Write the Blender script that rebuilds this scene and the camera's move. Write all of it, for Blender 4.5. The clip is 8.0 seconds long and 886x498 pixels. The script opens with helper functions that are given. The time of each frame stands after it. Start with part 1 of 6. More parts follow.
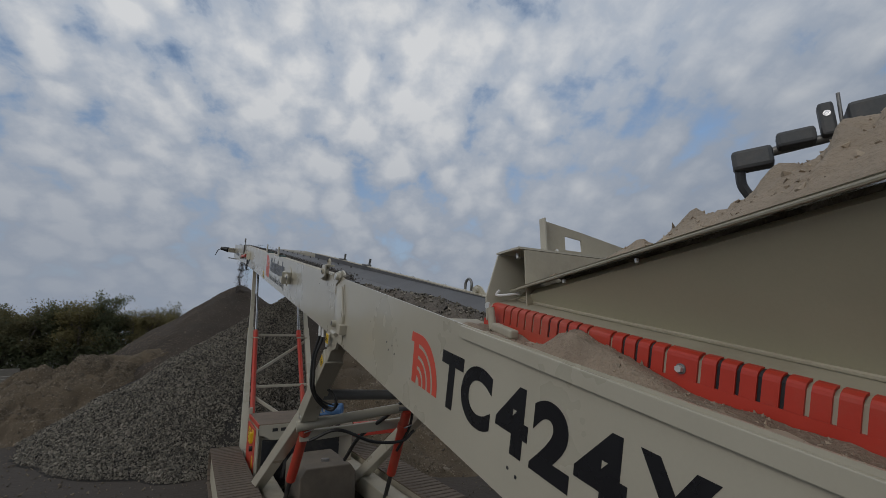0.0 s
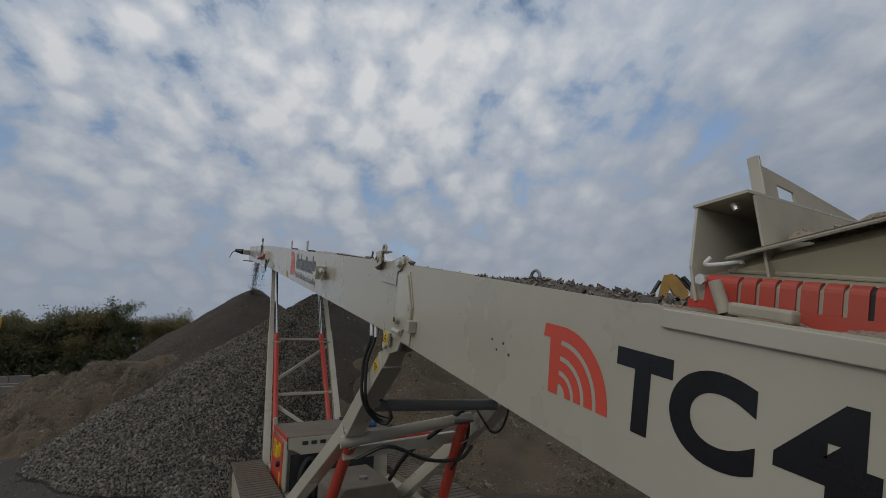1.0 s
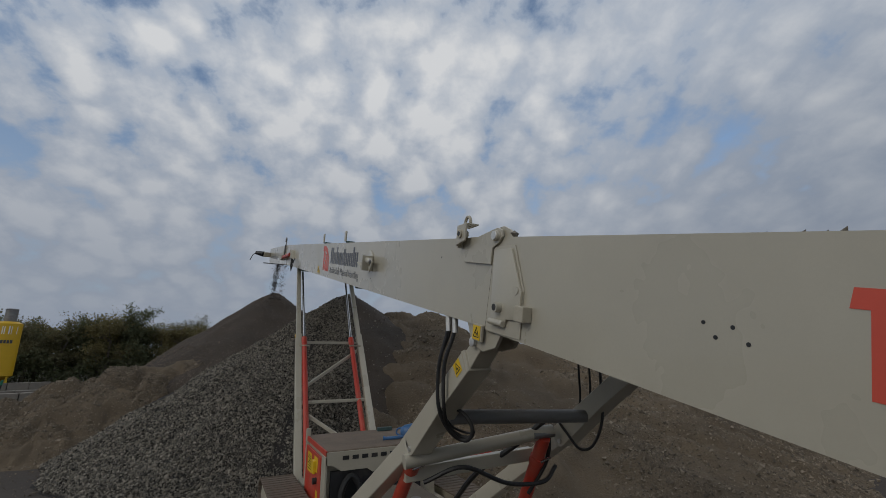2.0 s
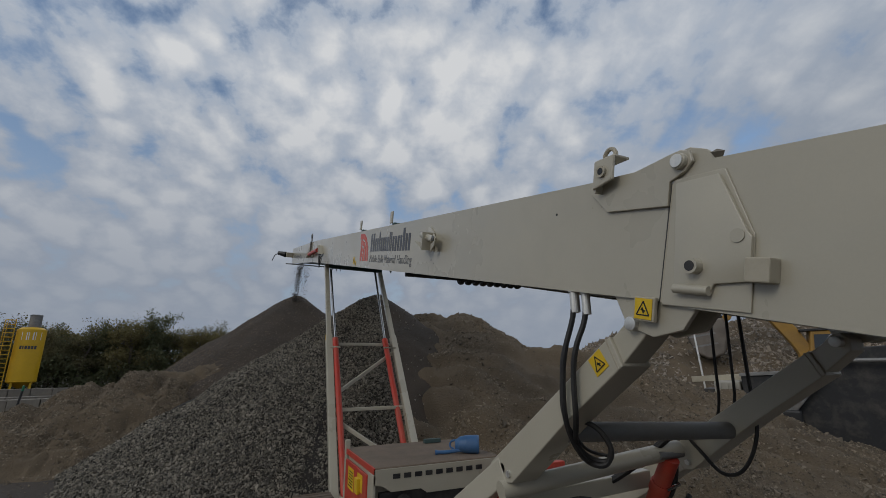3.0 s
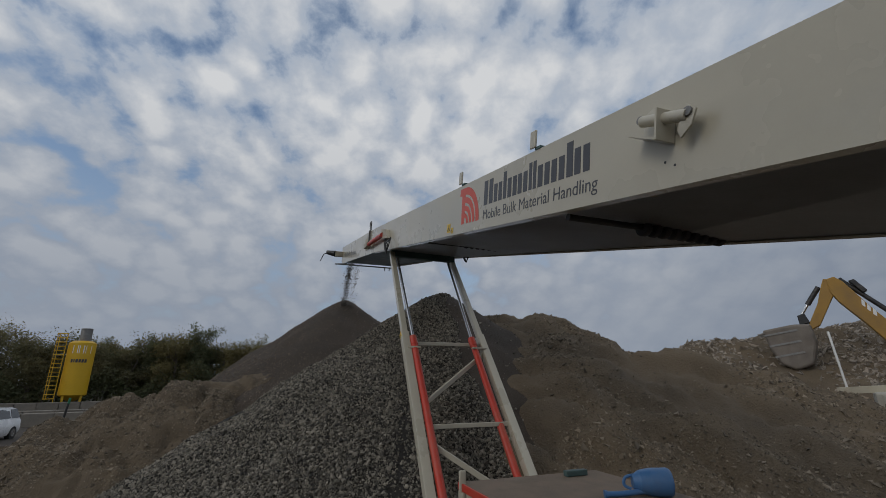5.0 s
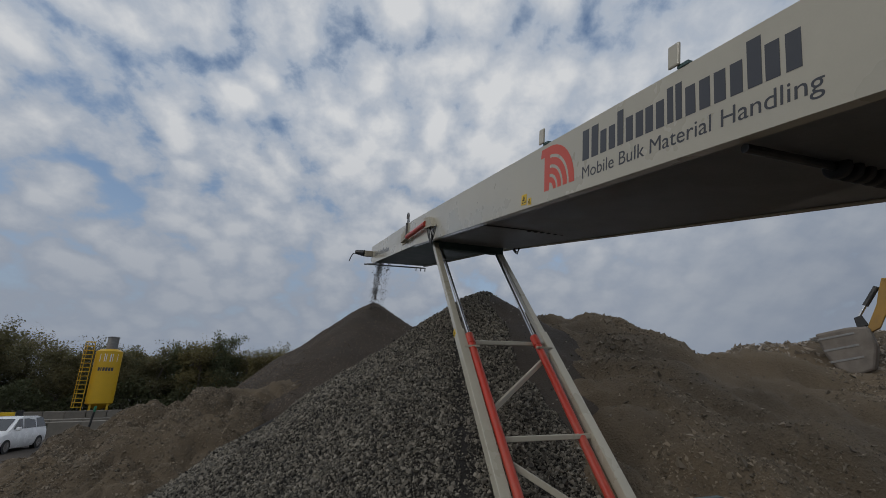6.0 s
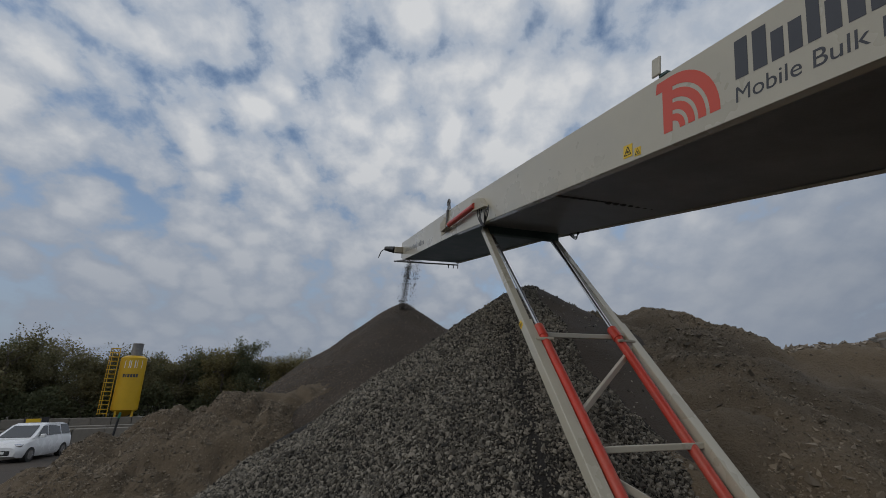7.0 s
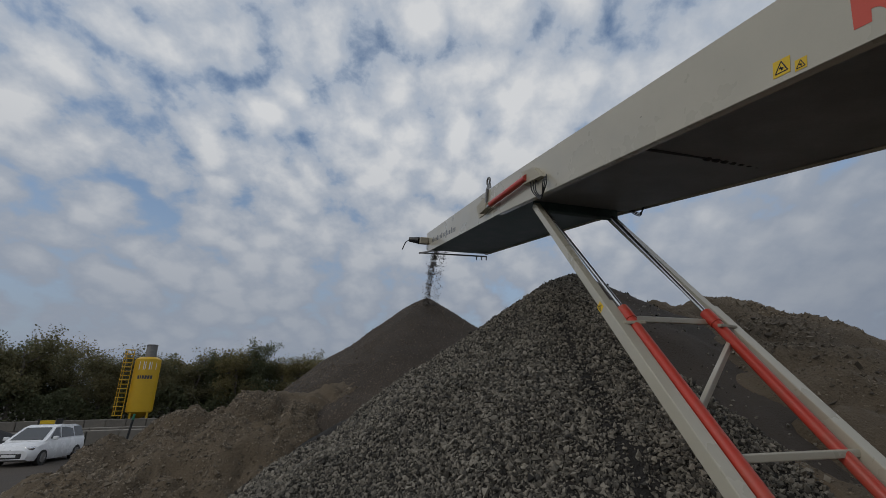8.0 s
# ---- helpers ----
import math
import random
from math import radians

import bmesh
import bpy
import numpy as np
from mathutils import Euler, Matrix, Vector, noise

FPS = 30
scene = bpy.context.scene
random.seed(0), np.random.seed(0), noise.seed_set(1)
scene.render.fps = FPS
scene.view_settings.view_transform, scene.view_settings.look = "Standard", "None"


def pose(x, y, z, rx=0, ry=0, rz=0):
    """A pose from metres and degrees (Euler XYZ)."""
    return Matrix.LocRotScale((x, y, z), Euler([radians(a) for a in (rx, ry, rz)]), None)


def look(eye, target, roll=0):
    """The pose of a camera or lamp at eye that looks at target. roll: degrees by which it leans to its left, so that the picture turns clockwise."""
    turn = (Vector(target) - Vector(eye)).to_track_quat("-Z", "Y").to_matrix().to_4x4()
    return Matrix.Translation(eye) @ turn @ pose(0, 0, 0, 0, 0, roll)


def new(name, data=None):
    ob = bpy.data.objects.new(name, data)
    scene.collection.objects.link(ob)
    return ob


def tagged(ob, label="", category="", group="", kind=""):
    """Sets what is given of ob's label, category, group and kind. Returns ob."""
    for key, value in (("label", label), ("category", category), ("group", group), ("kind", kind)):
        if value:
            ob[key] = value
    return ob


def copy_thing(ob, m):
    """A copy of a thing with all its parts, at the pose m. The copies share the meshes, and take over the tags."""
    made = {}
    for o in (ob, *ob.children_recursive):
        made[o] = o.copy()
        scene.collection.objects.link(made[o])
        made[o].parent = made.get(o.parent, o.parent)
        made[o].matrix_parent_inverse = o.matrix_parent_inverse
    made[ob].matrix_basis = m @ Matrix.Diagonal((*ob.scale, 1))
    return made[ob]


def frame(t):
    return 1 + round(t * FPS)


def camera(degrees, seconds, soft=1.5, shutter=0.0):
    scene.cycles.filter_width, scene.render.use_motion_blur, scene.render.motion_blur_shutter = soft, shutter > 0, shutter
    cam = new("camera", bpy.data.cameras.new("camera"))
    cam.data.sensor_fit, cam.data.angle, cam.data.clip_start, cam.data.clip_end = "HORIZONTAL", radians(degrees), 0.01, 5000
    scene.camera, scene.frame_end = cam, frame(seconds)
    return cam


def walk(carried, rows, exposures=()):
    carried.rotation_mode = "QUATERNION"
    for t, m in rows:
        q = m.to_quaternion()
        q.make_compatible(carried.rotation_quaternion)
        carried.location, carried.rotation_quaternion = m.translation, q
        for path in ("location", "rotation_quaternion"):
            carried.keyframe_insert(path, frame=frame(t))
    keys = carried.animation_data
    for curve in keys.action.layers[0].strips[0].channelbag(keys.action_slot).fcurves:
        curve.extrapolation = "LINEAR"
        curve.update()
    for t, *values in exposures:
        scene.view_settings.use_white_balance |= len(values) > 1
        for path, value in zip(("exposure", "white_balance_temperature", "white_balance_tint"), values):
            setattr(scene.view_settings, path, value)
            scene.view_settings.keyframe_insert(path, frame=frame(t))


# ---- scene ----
cam = camera(90.7, 8.0, soft=0.8)
METRES, EYE, TILT, LEAN, TURN = 10.0, 3.0, 12.3, 0.3, -29.1
ROWS = [
    (0.0, 0.0, 0.0, 0.0, -0.0, 0.0, -0.0),
    (0.5, -0.0327, 0.0399, -0.0109, 0.25, 0.2, 0.11),
    (1.0, -0.0711, 0.0843, -0.0231, 0.92, 0.74, 0.33),
    (1.5, -0.1067, 0.1248, -0.035, 1.63, 1.2, 0.49),
    (3.0, -0.2167, 0.2715, -0.0803, 4.4, 2.53, 1.03),
    (3.5, -0.2515, 0.32, -0.095, 5.28, 2.91, 1.23),
    (4.0, -0.2878, 0.3727, -0.1123, 6.38, 3.42, 1.45),
    (4.5, -0.3263, 0.4211, -0.1279, 7.5, 3.94, 1.68),
    (6.0, -0.456, 0.5664, -0.1704, 10.96, 5.58, 2.49),
    (6.5, -0.4967, 0.6098, -0.183, 12.12, 6.1, 2.8),
    (7.0, -0.5444, 0.6539, -0.1972, 13.14, 6.45, 3.1),
    (7.5, -0.5858, 0.6968, -0.2099, 13.89, 6.65, 3.31),
    (8.0, -0.6337, 0.7375, -0.2216, 14.42, 6.72, 3.46),
]
walk(cam, [(t, pose(0, 0, EYE, TILT, LEAN, TURN) @ pose(METRES * x, METRES * y, METRES * z, 90 + pitch, roll, yaw)) for t, x, y, z, yaw, pitch, roll in ROWS])

# ---- world, sun, exposure ----
SUN_EL, SUN_AZ = 30.0, 250.0
world = bpy.data.worlds.new("sky")
scene.world = world
world.use_nodes = True
wn, wl = world.node_tree.nodes, world.node_tree.links
wn.clear()


def wnode(kind, **kw):
    n = wn.new(kind)
    for k, v in kw.items():
        n.inputs[k.replace("_", " ")].default_value = v
    return n


def wmath(op, a, b=0.0):
    n = wn.new("ShaderNodeMath")
    n.operation = op
    for i, v in enumerate((a, b)):
        if isinstance(v, (int, float)):
            n.inputs[i].default_value = v
        else:
            wl.new(v, n.inputs[i])
    return n.outputs[0]


def wramp(fac, stops):
    n = wn.new("ShaderNodeValToRGB")
    wl.new(fac, n.inputs[0])
    els = n.color_ramp.elements
    while len(els) < len(stops):
        els.new(0.5)
    for e, (p, c) in zip(els, stops):
        e.position, e.color = p, (*c, 1) if len(c) == 3 else c
    return n.outputs[0]


# Altocumulus: noise on a flat layer far above, seen in perspective.
coord = wn.new("ShaderNodeTexCoord")
sep = wn.new("ShaderNodeSeparateXYZ")
wl.new(coord.outputs["Generated"], sep.inputs[0])
up = wmath("ADD", wmath("MAXIMUM", sep.outputs[2], 0.0), 0.50)
east, north = wmath("DIVIDE", sep.outputs[0], up), wmath("DIVIDE", sep.outputs[1], up)
# The rows of cloud run towards a point 21 degrees east of north.
across_rows = wmath("SUBTRACT", wmath("MULTIPLY", east, 0.93), wmath("MULTIPLY", north, 0.37))
along_rows = wmath("ADD", wmath("MULTIPLY", east, 0.37), wmath("MULTIPLY", north, 0.93))


def layer(stretch, z=0.0):
    """Cloud-layer coordinates, drawn out along the rows."""
    n = wn.new("ShaderNodeCombineXYZ")
    wl.new(across_rows, n.inputs[0])
    wl.new(wmath("MULTIPLY", along_rows, stretch), n.inputs[1])
    n.inputs[2].default_value = z
    return n.outputs[0]


def wnoise(where, scale, detail, rough, dist=0.0):
    n = wn.new("ShaderNodeTexNoise")
    n.inputs["Scale"].default_value, n.inputs["Detail"].default_value = scale, detail
    n.inputs["Roughness"].default_value, n.inputs["Distortion"].default_value = rough, dist
    wl.new(where, n.inputs["Vector"])
    return n


puff_coord = layer(0.82, 0.0)
warp = wnoise(puff_coord, 5.0, 3.0, 0.55)
push = wn.new("ShaderNodeVectorMath")
push.operation = "MULTIPLY_ADD"
wl.new(warp.outputs["Color"], push.inputs[0])
push.inputs[1].default_value = (0.16, 0.16, 0.0)
wl.new(puff_coord, push.inputs[2])
cell = wn.new("ShaderNodeTexVoronoi")
cell.feature = "SMOOTH_F1"
cell.inputs["Scale"].default_value, cell.inputs["Smoothness"].default_value = 12.0, 0.5
wl.new(push.outputs[0], cell.inputs["Vector"])
puffs = wmath("SUBTRACT", 1.0, wmath("MULTIPLY", cell.outputs["Distance"], 1.15))
wisps = wnoise(layer(0.9, 3.0), 19.0, 6.0, 0.6, 0.15).outputs["Fac"]
streaks = wnoise(layer(0.22, 5.0), 8.0, 4.0, 0.5, 0.2).outputs["Fac"]
broad = wnoise(layer(0.7, 9.0), 2.3, 2.0, 0.5).outputs["Fac"]
east_side = wramp(across_rows, [(0.05, (0, 0, 0)), (0.55, (1, 1, 1))])
lumps_ = wmath("ADD", wmath("MULTIPLY", puffs, 0.42), wmath("MULTIPLY", wisps, 0.40))
rows_ = wmath("ADD", wmath("MULTIPLY", streaks, 0.62), wmath("MULTIPLY", lumps_, 0.30))
kind_mix = wn.new("ShaderNodeMix")
wl.new(wmath("MULTIPLY", east_side, 0.6), kind_mix.inputs[0])
wl.new(lumps_, kind_mix.inputs[2])
wl.new(rows_, kind_mix.inputs[3])
thick = wmath("ADD", kind_mix.outputs[0], wmath("MULTIPLY", broad, 0.24))
cover = wramp(thick, [(0.29, (0.0, 0.0, 0.0)), (0.43, (1, 1, 1))])
tone = wramp(thick, [(0.31, (0.29, 0.37, 0.49)), (0.46, (0.40, 0.445, 0.515)), (0.64, (0.625, 0.638, 0.655))])
low = wramp(sep.outputs[2], [(0.0, (0.50, 0.54, 0.60)), (0.18, (0.58, 0.61, 0.66)), (0.55, (1, 1, 1))])
sky = wn.new("ShaderNodeTexSky")
sky.sky_type, sky.sun_disc = "NISHITA", False
sky.sun_elevation, sky.sun_rotation = radians(SUN_EL), radians(SUN_AZ)
sky_light = wnode("ShaderNodeBackground", Strength=0.12)
wl.new(sky.outputs[0], sky_light.inputs[0])
cloud_mix = wn.new("ShaderNodeMix")
cloud_mix.data_type, cloud_mix.blend_type = "RGBA", "MULTIPLY"
cloud_mix.inputs[0].default_value = 0.9
soft_tone = wn.new("ShaderNodeMix")
soft_tone.data_type = "RGBA"
wl.new(wmath("MULTIPLY", wramp(sep.outputs[2], [(0.08, (1, 1, 1)), (0.45, (0, 0, 0))]), 0.80), soft_tone.inputs[0])
wl.new(tone, soft_tone.inputs[6])
soft_tone.inputs[7].default_value = (0.46, 0.495, 0.55, 1)
wl.new(soft_tone.outputs[2], cloud_mix.inputs[6])
away = wn.new("ShaderNodeMix")
away.data_type, away.blend_type = "RGBA", "MULTIPLY"
away.inputs[0].default_value = 1.0
wl.new(low, away.inputs[6])
wl.new(wramp(sep.outputs[0], [(0.68, (1, 1, 1)), (0.92, (0.72, 0.75, 0.79))]), away.inputs[7])
wl.new(away.outputs[2], cloud_mix.inputs[7])
cloud_light = wnode("ShaderNodeBackground", Strength=1.0)
wl.new(cloud_mix.outputs[2], cloud_light.inputs[0])
haze = wramp(sep.outputs[2], [(0.08, (1, 1, 1)), (0.42, (0, 0, 0))])
both = wn.new("ShaderNodeMixShader")
wl.new(wmath("SUBTRACT", 1.0, wmath("MULTIPLY", wmath("SUBTRACT", 1.0, cover), wmath("SUBTRACT", 1.0, wmath("MULTIPLY", haze, 0.96)))), both.inputs[0])
wl.new(sky_light.outputs[0], both.inputs[1])
wl.new(cloud_light.outputs[0], both.inputs[2])
wout = wn.new("ShaderNodeOutputWorld")
wl.new(both.outputs[0], wout.inputs[0])

sun = new("sun", bpy.data.lights.new("sun", "SUN"))
sun.data.energy, sun.data.angle, sun.data.color = 0.55, radians(25), (1.0, 0.95, 0.87)
sun.matrix_world = look((0, 0, 40), Vector((0, 0, 40)) - Vector((math.sin(radians(SUN_AZ)) * math.cos(radians(SUN_EL)), math.cos(radians(SUN_AZ)) * math.cos(radians(SUN_EL)), math.sin(radians(SUN_EL)))))


# ---- materials ----
def material(name, base, rough=0.6, metal=0.0, vary=0.15, scale=6.0, grain=60.0, bump=0.15, dirt=None, dirt_amount=0.4, coat=0.0, island=0.0, random_tone=0.0, depth=0.01):
    """A procedural surface: base colour varied at two scales, optional dirt, fine relief."""
    m = bpy.data.materials.new(name)
    m.use_nodes = True
    n, l = m.node_tree.nodes, m.node_tree.links
    p = n["Principled BSDF"]
    p.inputs["Metallic"].default_value = metal
    p.inputs["Coat Weight"].default_value = coat
    tc = n.new("ShaderNodeTexCoord")

    def tex(sc, det, ro=0.6):
        t = n.new("ShaderNodeTexNoise")
        t.inputs["Scale"].default_value, t.inputs["Detail"].default_value, t.inputs["Roughness"].default_value = sc, det, ro
        l.new(tc.outputs["Object"], t.inputs["Vector"])
        return t.outputs["Fac"]

    def ramp(fac, a, b, lo=0.3, hi=0.7):
        r = n.new("ShaderNodeValToRGB")
        r.color_ramp.elements[0].position, r.color_ramp.elements[1].position = lo, hi
        r.color_ramp.elements[0].color, r.color_ramp.elements[1].color = (*a, 1), (*b, 1)
        l.new(fac, r.inputs[0])
        return r.outputs[0]

    def mix(kind, fac, a, b):
        x = n.new("ShaderNodeMix")
        x.data_type, x.blend_type = "RGBA", kind
        for i, v in ((0, fac), (6, a), (7, b)):
            if isinstance(v, (int, float)):
                x.inputs[i].default_value = v
            elif isinstance(v, tuple):
                x.inputs[i].default_value = (*v, 1)
            else:
                l.new(v, x.inputs[i])
        return x.outputs[2]

    big, fine = tex(scale, 4.0), tex(grain, 3.0)
    lo = tuple(c * (1 - vary) for c in base)
    hi = tuple(min(1, c * (1 + vary)) for c in base)
    col = ramp(big, lo, hi)
    col = mix("MULTIPLY", 0.5, col, ramp(fine, (1 - vary,) * 3, (1,) * 3))
    if island:
        g = n.new("ShaderNodeNewGeometry")
        col = mix("MULTIPLY", 1.0, col, ramp(g.outputs["Random Per Island"], (1 - island,) * 3, (1 + 1.3 * island,) * 3, 0.0, 1.0))
    if random_tone:
        o = n.new("ShaderNodeObjectInfo")
        col = mix("MULTIPLY", 1.0, col, ramp(o.outputs["Random"], (1 - random_tone,) * 3, (1 + random_tone,) * 3, 0.0, 1.0))
    if dirt:
        col = mix("MIX", ramp(tex(scale * 0.37 + 0.4, 8.0, 0.68), (0, 0, 0), (dirt_amount,) * 3, 0.48, 0.72), col, dirt)
    l.new(col, p.inputs["Base Color"])
    l.new(ramp(big, (max(0.05, rough - 0.1),) * 3, (min(1, rough + 0.1),) * 3), p.inputs["Roughness"])
    if bump:
        b = n.new("ShaderNodeBump")
        b.inputs["Strength"].default_value, b.inputs["Distance"].default_value = bump, depth
        l.new(fine, b.inputs["Height"])
        l.new(b.outputs[0], p.inputs["Normal"])
    return m


GREY = material("pebble_grey_paint", (0.46, 0.425, 0.335), 0.32, 0, 0.05, 1.3, 90, 0.02, (0.26, 0.22, 0.165), 0.13, coat=0.35)
GREYD = material("dusty_grey_paint", (0.43, 0.39, 0.30), 0.62, 0, 0.08, 2.0, 70, 0.05, (0.23, 0.185, 0.13), 0.7)
TROUGH = material("underside_dark_steel", (0.38, 0.385, 0.38), 0.42, 0, 0.2, 2.0, 40, 0.1, (0.14, 0.12, 0.10), 0.3)
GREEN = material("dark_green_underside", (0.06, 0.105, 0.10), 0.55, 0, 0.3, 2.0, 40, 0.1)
RED = material("red_paint", (0.50, 0.042, 0.022), 0.45, 0, 0.08, 3.0, 80, 0.03, (0.25, 0.17, 0.11), 0.42)
DECAL_RED = material("red_decal", (0.62, 0.085, 0.05), 0.45, 0, 0.04, 3.0, 80, 0.0)
DECAL_BLACK = material("black_decal", (0.014, 0.014, 0.016), 0.28, 0, 0.1, 3.0, 80, 0.0)
DECAL_SLATE = material("slate_decal", (0.05, 0.052, 0.06), 0.4, 0, 0.1, 3.0, 80, 0.0)
YELLOW = material("yellow_sticker", (0.72, 0.47, 0.012), 0.45, 0, 0.06, 4.0, 80, 0.0, (0.2, 0.15, 0.08), 0.25)
BELT = material("dusty_grey_belt", (0.085, 0.084, 0.086), 0.6, 0, 0.12, 1.2, 90, 0.08, (0.13, 0.115, 0.10), 0.3)
RUBBER = material("black_rubber", (0.016, 0.016, 0.016), 0.55, 0, 0.2, 8.0, 120, 0.1, (0.12, 0.10, 0.08), 0.3)
CHROME = material("chrome_rod", (0.62, 0.62, 0.62), 0.2, 1.0, 0.05, 8.0, 80, 0.0)
ZINC = material("zinc_bolt", (0.72, 0.71, 0.67), 0.45, 0.7, 0.1, 20.0, 80, 0.05)
STEEL = material("bare_grey_steel", (0.23, 0.23, 0.225), 0.5, 0.5, 0.2, 6.0, 60, 0.1, (0.2, 0.14, 0.09), 0.4)
DARK = material("black_painted_steel", (0.025, 0.026, 0.028), 0.5, 0.2, 0.25, 5.0, 60, 0.08, (0.14, 0.12, 0.10), 0.5)
BLUE = material("blue_plastic", (0.05, 0.15, 0.33), 0.45, 0, 0.08, 5.0, 60, 0.03, (0.2, 0.17, 0.14), 0.25)
SAND = material("pale_crushed_sand", (0.32, 0.258, 0.19), 0.95, 0, 0.2, 3.0, 55, 0.7, (0.27, 0.21, 0.15), 0.6, depth=0.02)
# Near-black base colour: the shade in the gaps between the stones is painted in.
GRAVEL_GAP_SHADE = material("gravel_bed_gap_shade", (0.020, 0.017, 0.014), 0.95, 0, 0.3, 1.2, 28, 1.0, (0.05, 0.038, 0.027), 0.6, depth=0.04)
STONE = material("grey_crushed_stone", (0.136, 0.121, 0.096), 0.85, 0, 0.2, 5.0, 40, 0.25, island=0.88)
STONE_BROWN = material("brown_crushed_stone", (0.168, 0.136, 0.098), 0.9, 0, 0.15, 5.0, 40, 0.25, island=0.5)
EARTH = material("brown_earth", (0.126, 0.094, 0.059), 0.97, 0, 0.32, 0.55, 24, 1.0, (0.16, 0.12, 0.078), 0.6, depth=0.04)
FINES = material("brown_gravel_fines", (0.058, 0.044, 0.032), 0.97, 0, 0.25, 0.7, 30, 0.9, (0.042, 0.034, 0.026), 0.6, depth=0.03)
GROUND = material("trodden_ground", (0.06, 0.047, 0.036), 0.95, 0, 0.25, 0.12, 9, 0.7, (0.04, 0.033, 0.027), 0.6, depth=0.03)
CONCRETE = material("weathered_concrete", (0.20, 0.18, 0.15), 0.9, 0, 0.2, 1.5, 25, 0.4, (0.16, 0.13, 0.10), 0.5, random_tone=0.12)
RUBBLE = material("broken_concrete", (0.24, 0.205, 0.165), 0.92, 0, 0.15, 4.0, 30, 0.3, island=0.4)


# ---- building helpers ----
def box(bm, lo, hi, m=None, bevel=0.0):
    """A box between two corners, moved by m."""
    lo, hi = Vector(lo), Vector(hi)
    b = bmesh.new()
    bmesh.ops.create_cube(b, size=1.0)
    bmesh.ops.transform(b, matrix=Matrix.Translation((lo + hi) / 2) @ Matrix.Diagonal((*(hi - lo), 1)), verts=b.verts)
    if bevel:
        bmesh.ops.bevel(b, geom=b.edges[:], offset=bevel, segments=2, affect="EDGES", profile=0.5)
    merge(bm, b, m)


def merge(bm, b, m=None):
    if m is not None:
        bmesh.ops.transform(b, matrix=m, verts=b.verts)
    me = bpy.data.meshes.new("tmp")
    b.to_mesh(me)
    b.free()
    bm.from_mesh(me)
    bpy.data.meshes.remove(me)


def prism(bm, pts, x0, x1, axis="x", m=None, bevel=0.0):
    """A flat outline given thickness: axis x takes (y, z) points, y takes (x, z), z takes (x, y)."""
    b = bmesh.new()
    place = {"x": lambda p, d: (d, p[0], p[1]), "y": lambda p, d: (p[0], d, p[1]), "z": lambda p, d: (p[0], p[1], d)}[axis]
    v0 = [b.verts.new(place(p, x0)) for p in pts]
    v1 = [b.verts.new(place(p, x1)) for p in pts]
    b.faces.new(v0)
    b.faces.new(v1[::-1])
    k = len(pts)
    for i in range(k):
        b.faces.new((v0[i], v1[i], v1[(i + 1) % k], v0[(i + 1) % k]))
    bmesh.ops.recalc_face_normals(b, faces=b.faces)
    if bevel:
        bmesh.ops.bevel(b, geom=b.edges[:], offset=bevel, segments=2, affect="EDGES", profile=0.5)
    merge(bm, b, m)


def rod(bm, a, b, r, r2=None, seg=14, m=None, bevel=0.0):
    """A round bar from a to b."""
    a, b = Vector(a), Vector(b)
    t = bmesh.new()
    bmesh.ops.create_cone(t, cap_ends=True, segments=seg, radius1=r, radius2=r if r2 is None else r2, depth=(b - a).length)
    if bevel:
        bmesh.ops.bevel(t, geom=[e for e in t.edges if abs(e.verts[0].co.z - e.verts[1].co.z) < 1e-6], offset=bevel, segments=2, affect="EDGES", profile=0.5)
    q = (b - a).to_track_quat("Z", "Y").to_matrix().to_4x4()
    bmesh.ops.transform(t, matrix=Matrix.Translation((a + b) / 2) @ q, verts=t.verts)
    merge(bm, t, m)


def beam(bm, a, b, w, h, up=(0, 0, 1), bevel=0.01, m=None):
    """A square-section bar from a to b: w across, h along up."""
    a, b = Vector(a), Vector(b)
    d = (b - a).normalized()
    side = d.cross(Vector(up)).normalized()
    u = side.cross(d)
    r = Matrix((side, d, u)).transposed().to_4x4()
    box(bm, (-w / 2, -(b - a).length / 2, -h / 2), (w / 2, (b - a).length / 2, h / 2), (m or Matrix()) @ Matrix.Translation((a + b) / 2) @ r, bevel)


def hose(bm, pts, r, seg=8, steps=8, m=None):
    """A smooth round hose through points."""
    P = [Vector(p) for p in pts]
    P = [2 * P[0] - P[1], *P, 2 * P[-1] - P[-2]]
    line = []
    for i in range(1, len(P) - 2):
        for j in range(steps):
            t = j / steps
            a, b, c, d = P[i - 1:i + 3]
            line.append(0.5 * (2 * b + (c - a) * t + (2 * a - 5 * b + 4 * c - d) * t * t + (3 * b - a - 3 * c + d) * t ** 3))
    line.append(P[-2])
    t0 = bmesh.new()
    rings = []
    for i, p in enumerate(line):
        d = (line[min(i + 1, len(line) - 1)] - line[max(i - 1, 0)]).normalized()
        s = d.orthogonal().normalized() if i == 0 else (s - d * s.dot(d)).normalized()
        u = d.cross(s)
        rings.append([t0.verts.new(p + r * (s * math.cos(k * 2 * math.pi / seg) + u * math.sin(k * 2 * math.pi / seg))) for k in range(seg)])
    for a, b in zip(rings, rings[1:]):
        for k in range(seg):
            t0.faces.new((a[k], a[(k + 1) % seg], b[(k + 1) % seg], b[k]))
    t0.faces.new(rings[0][::-1])
    t0.faces.new(rings[-1])
    merge(bm, t0, m)


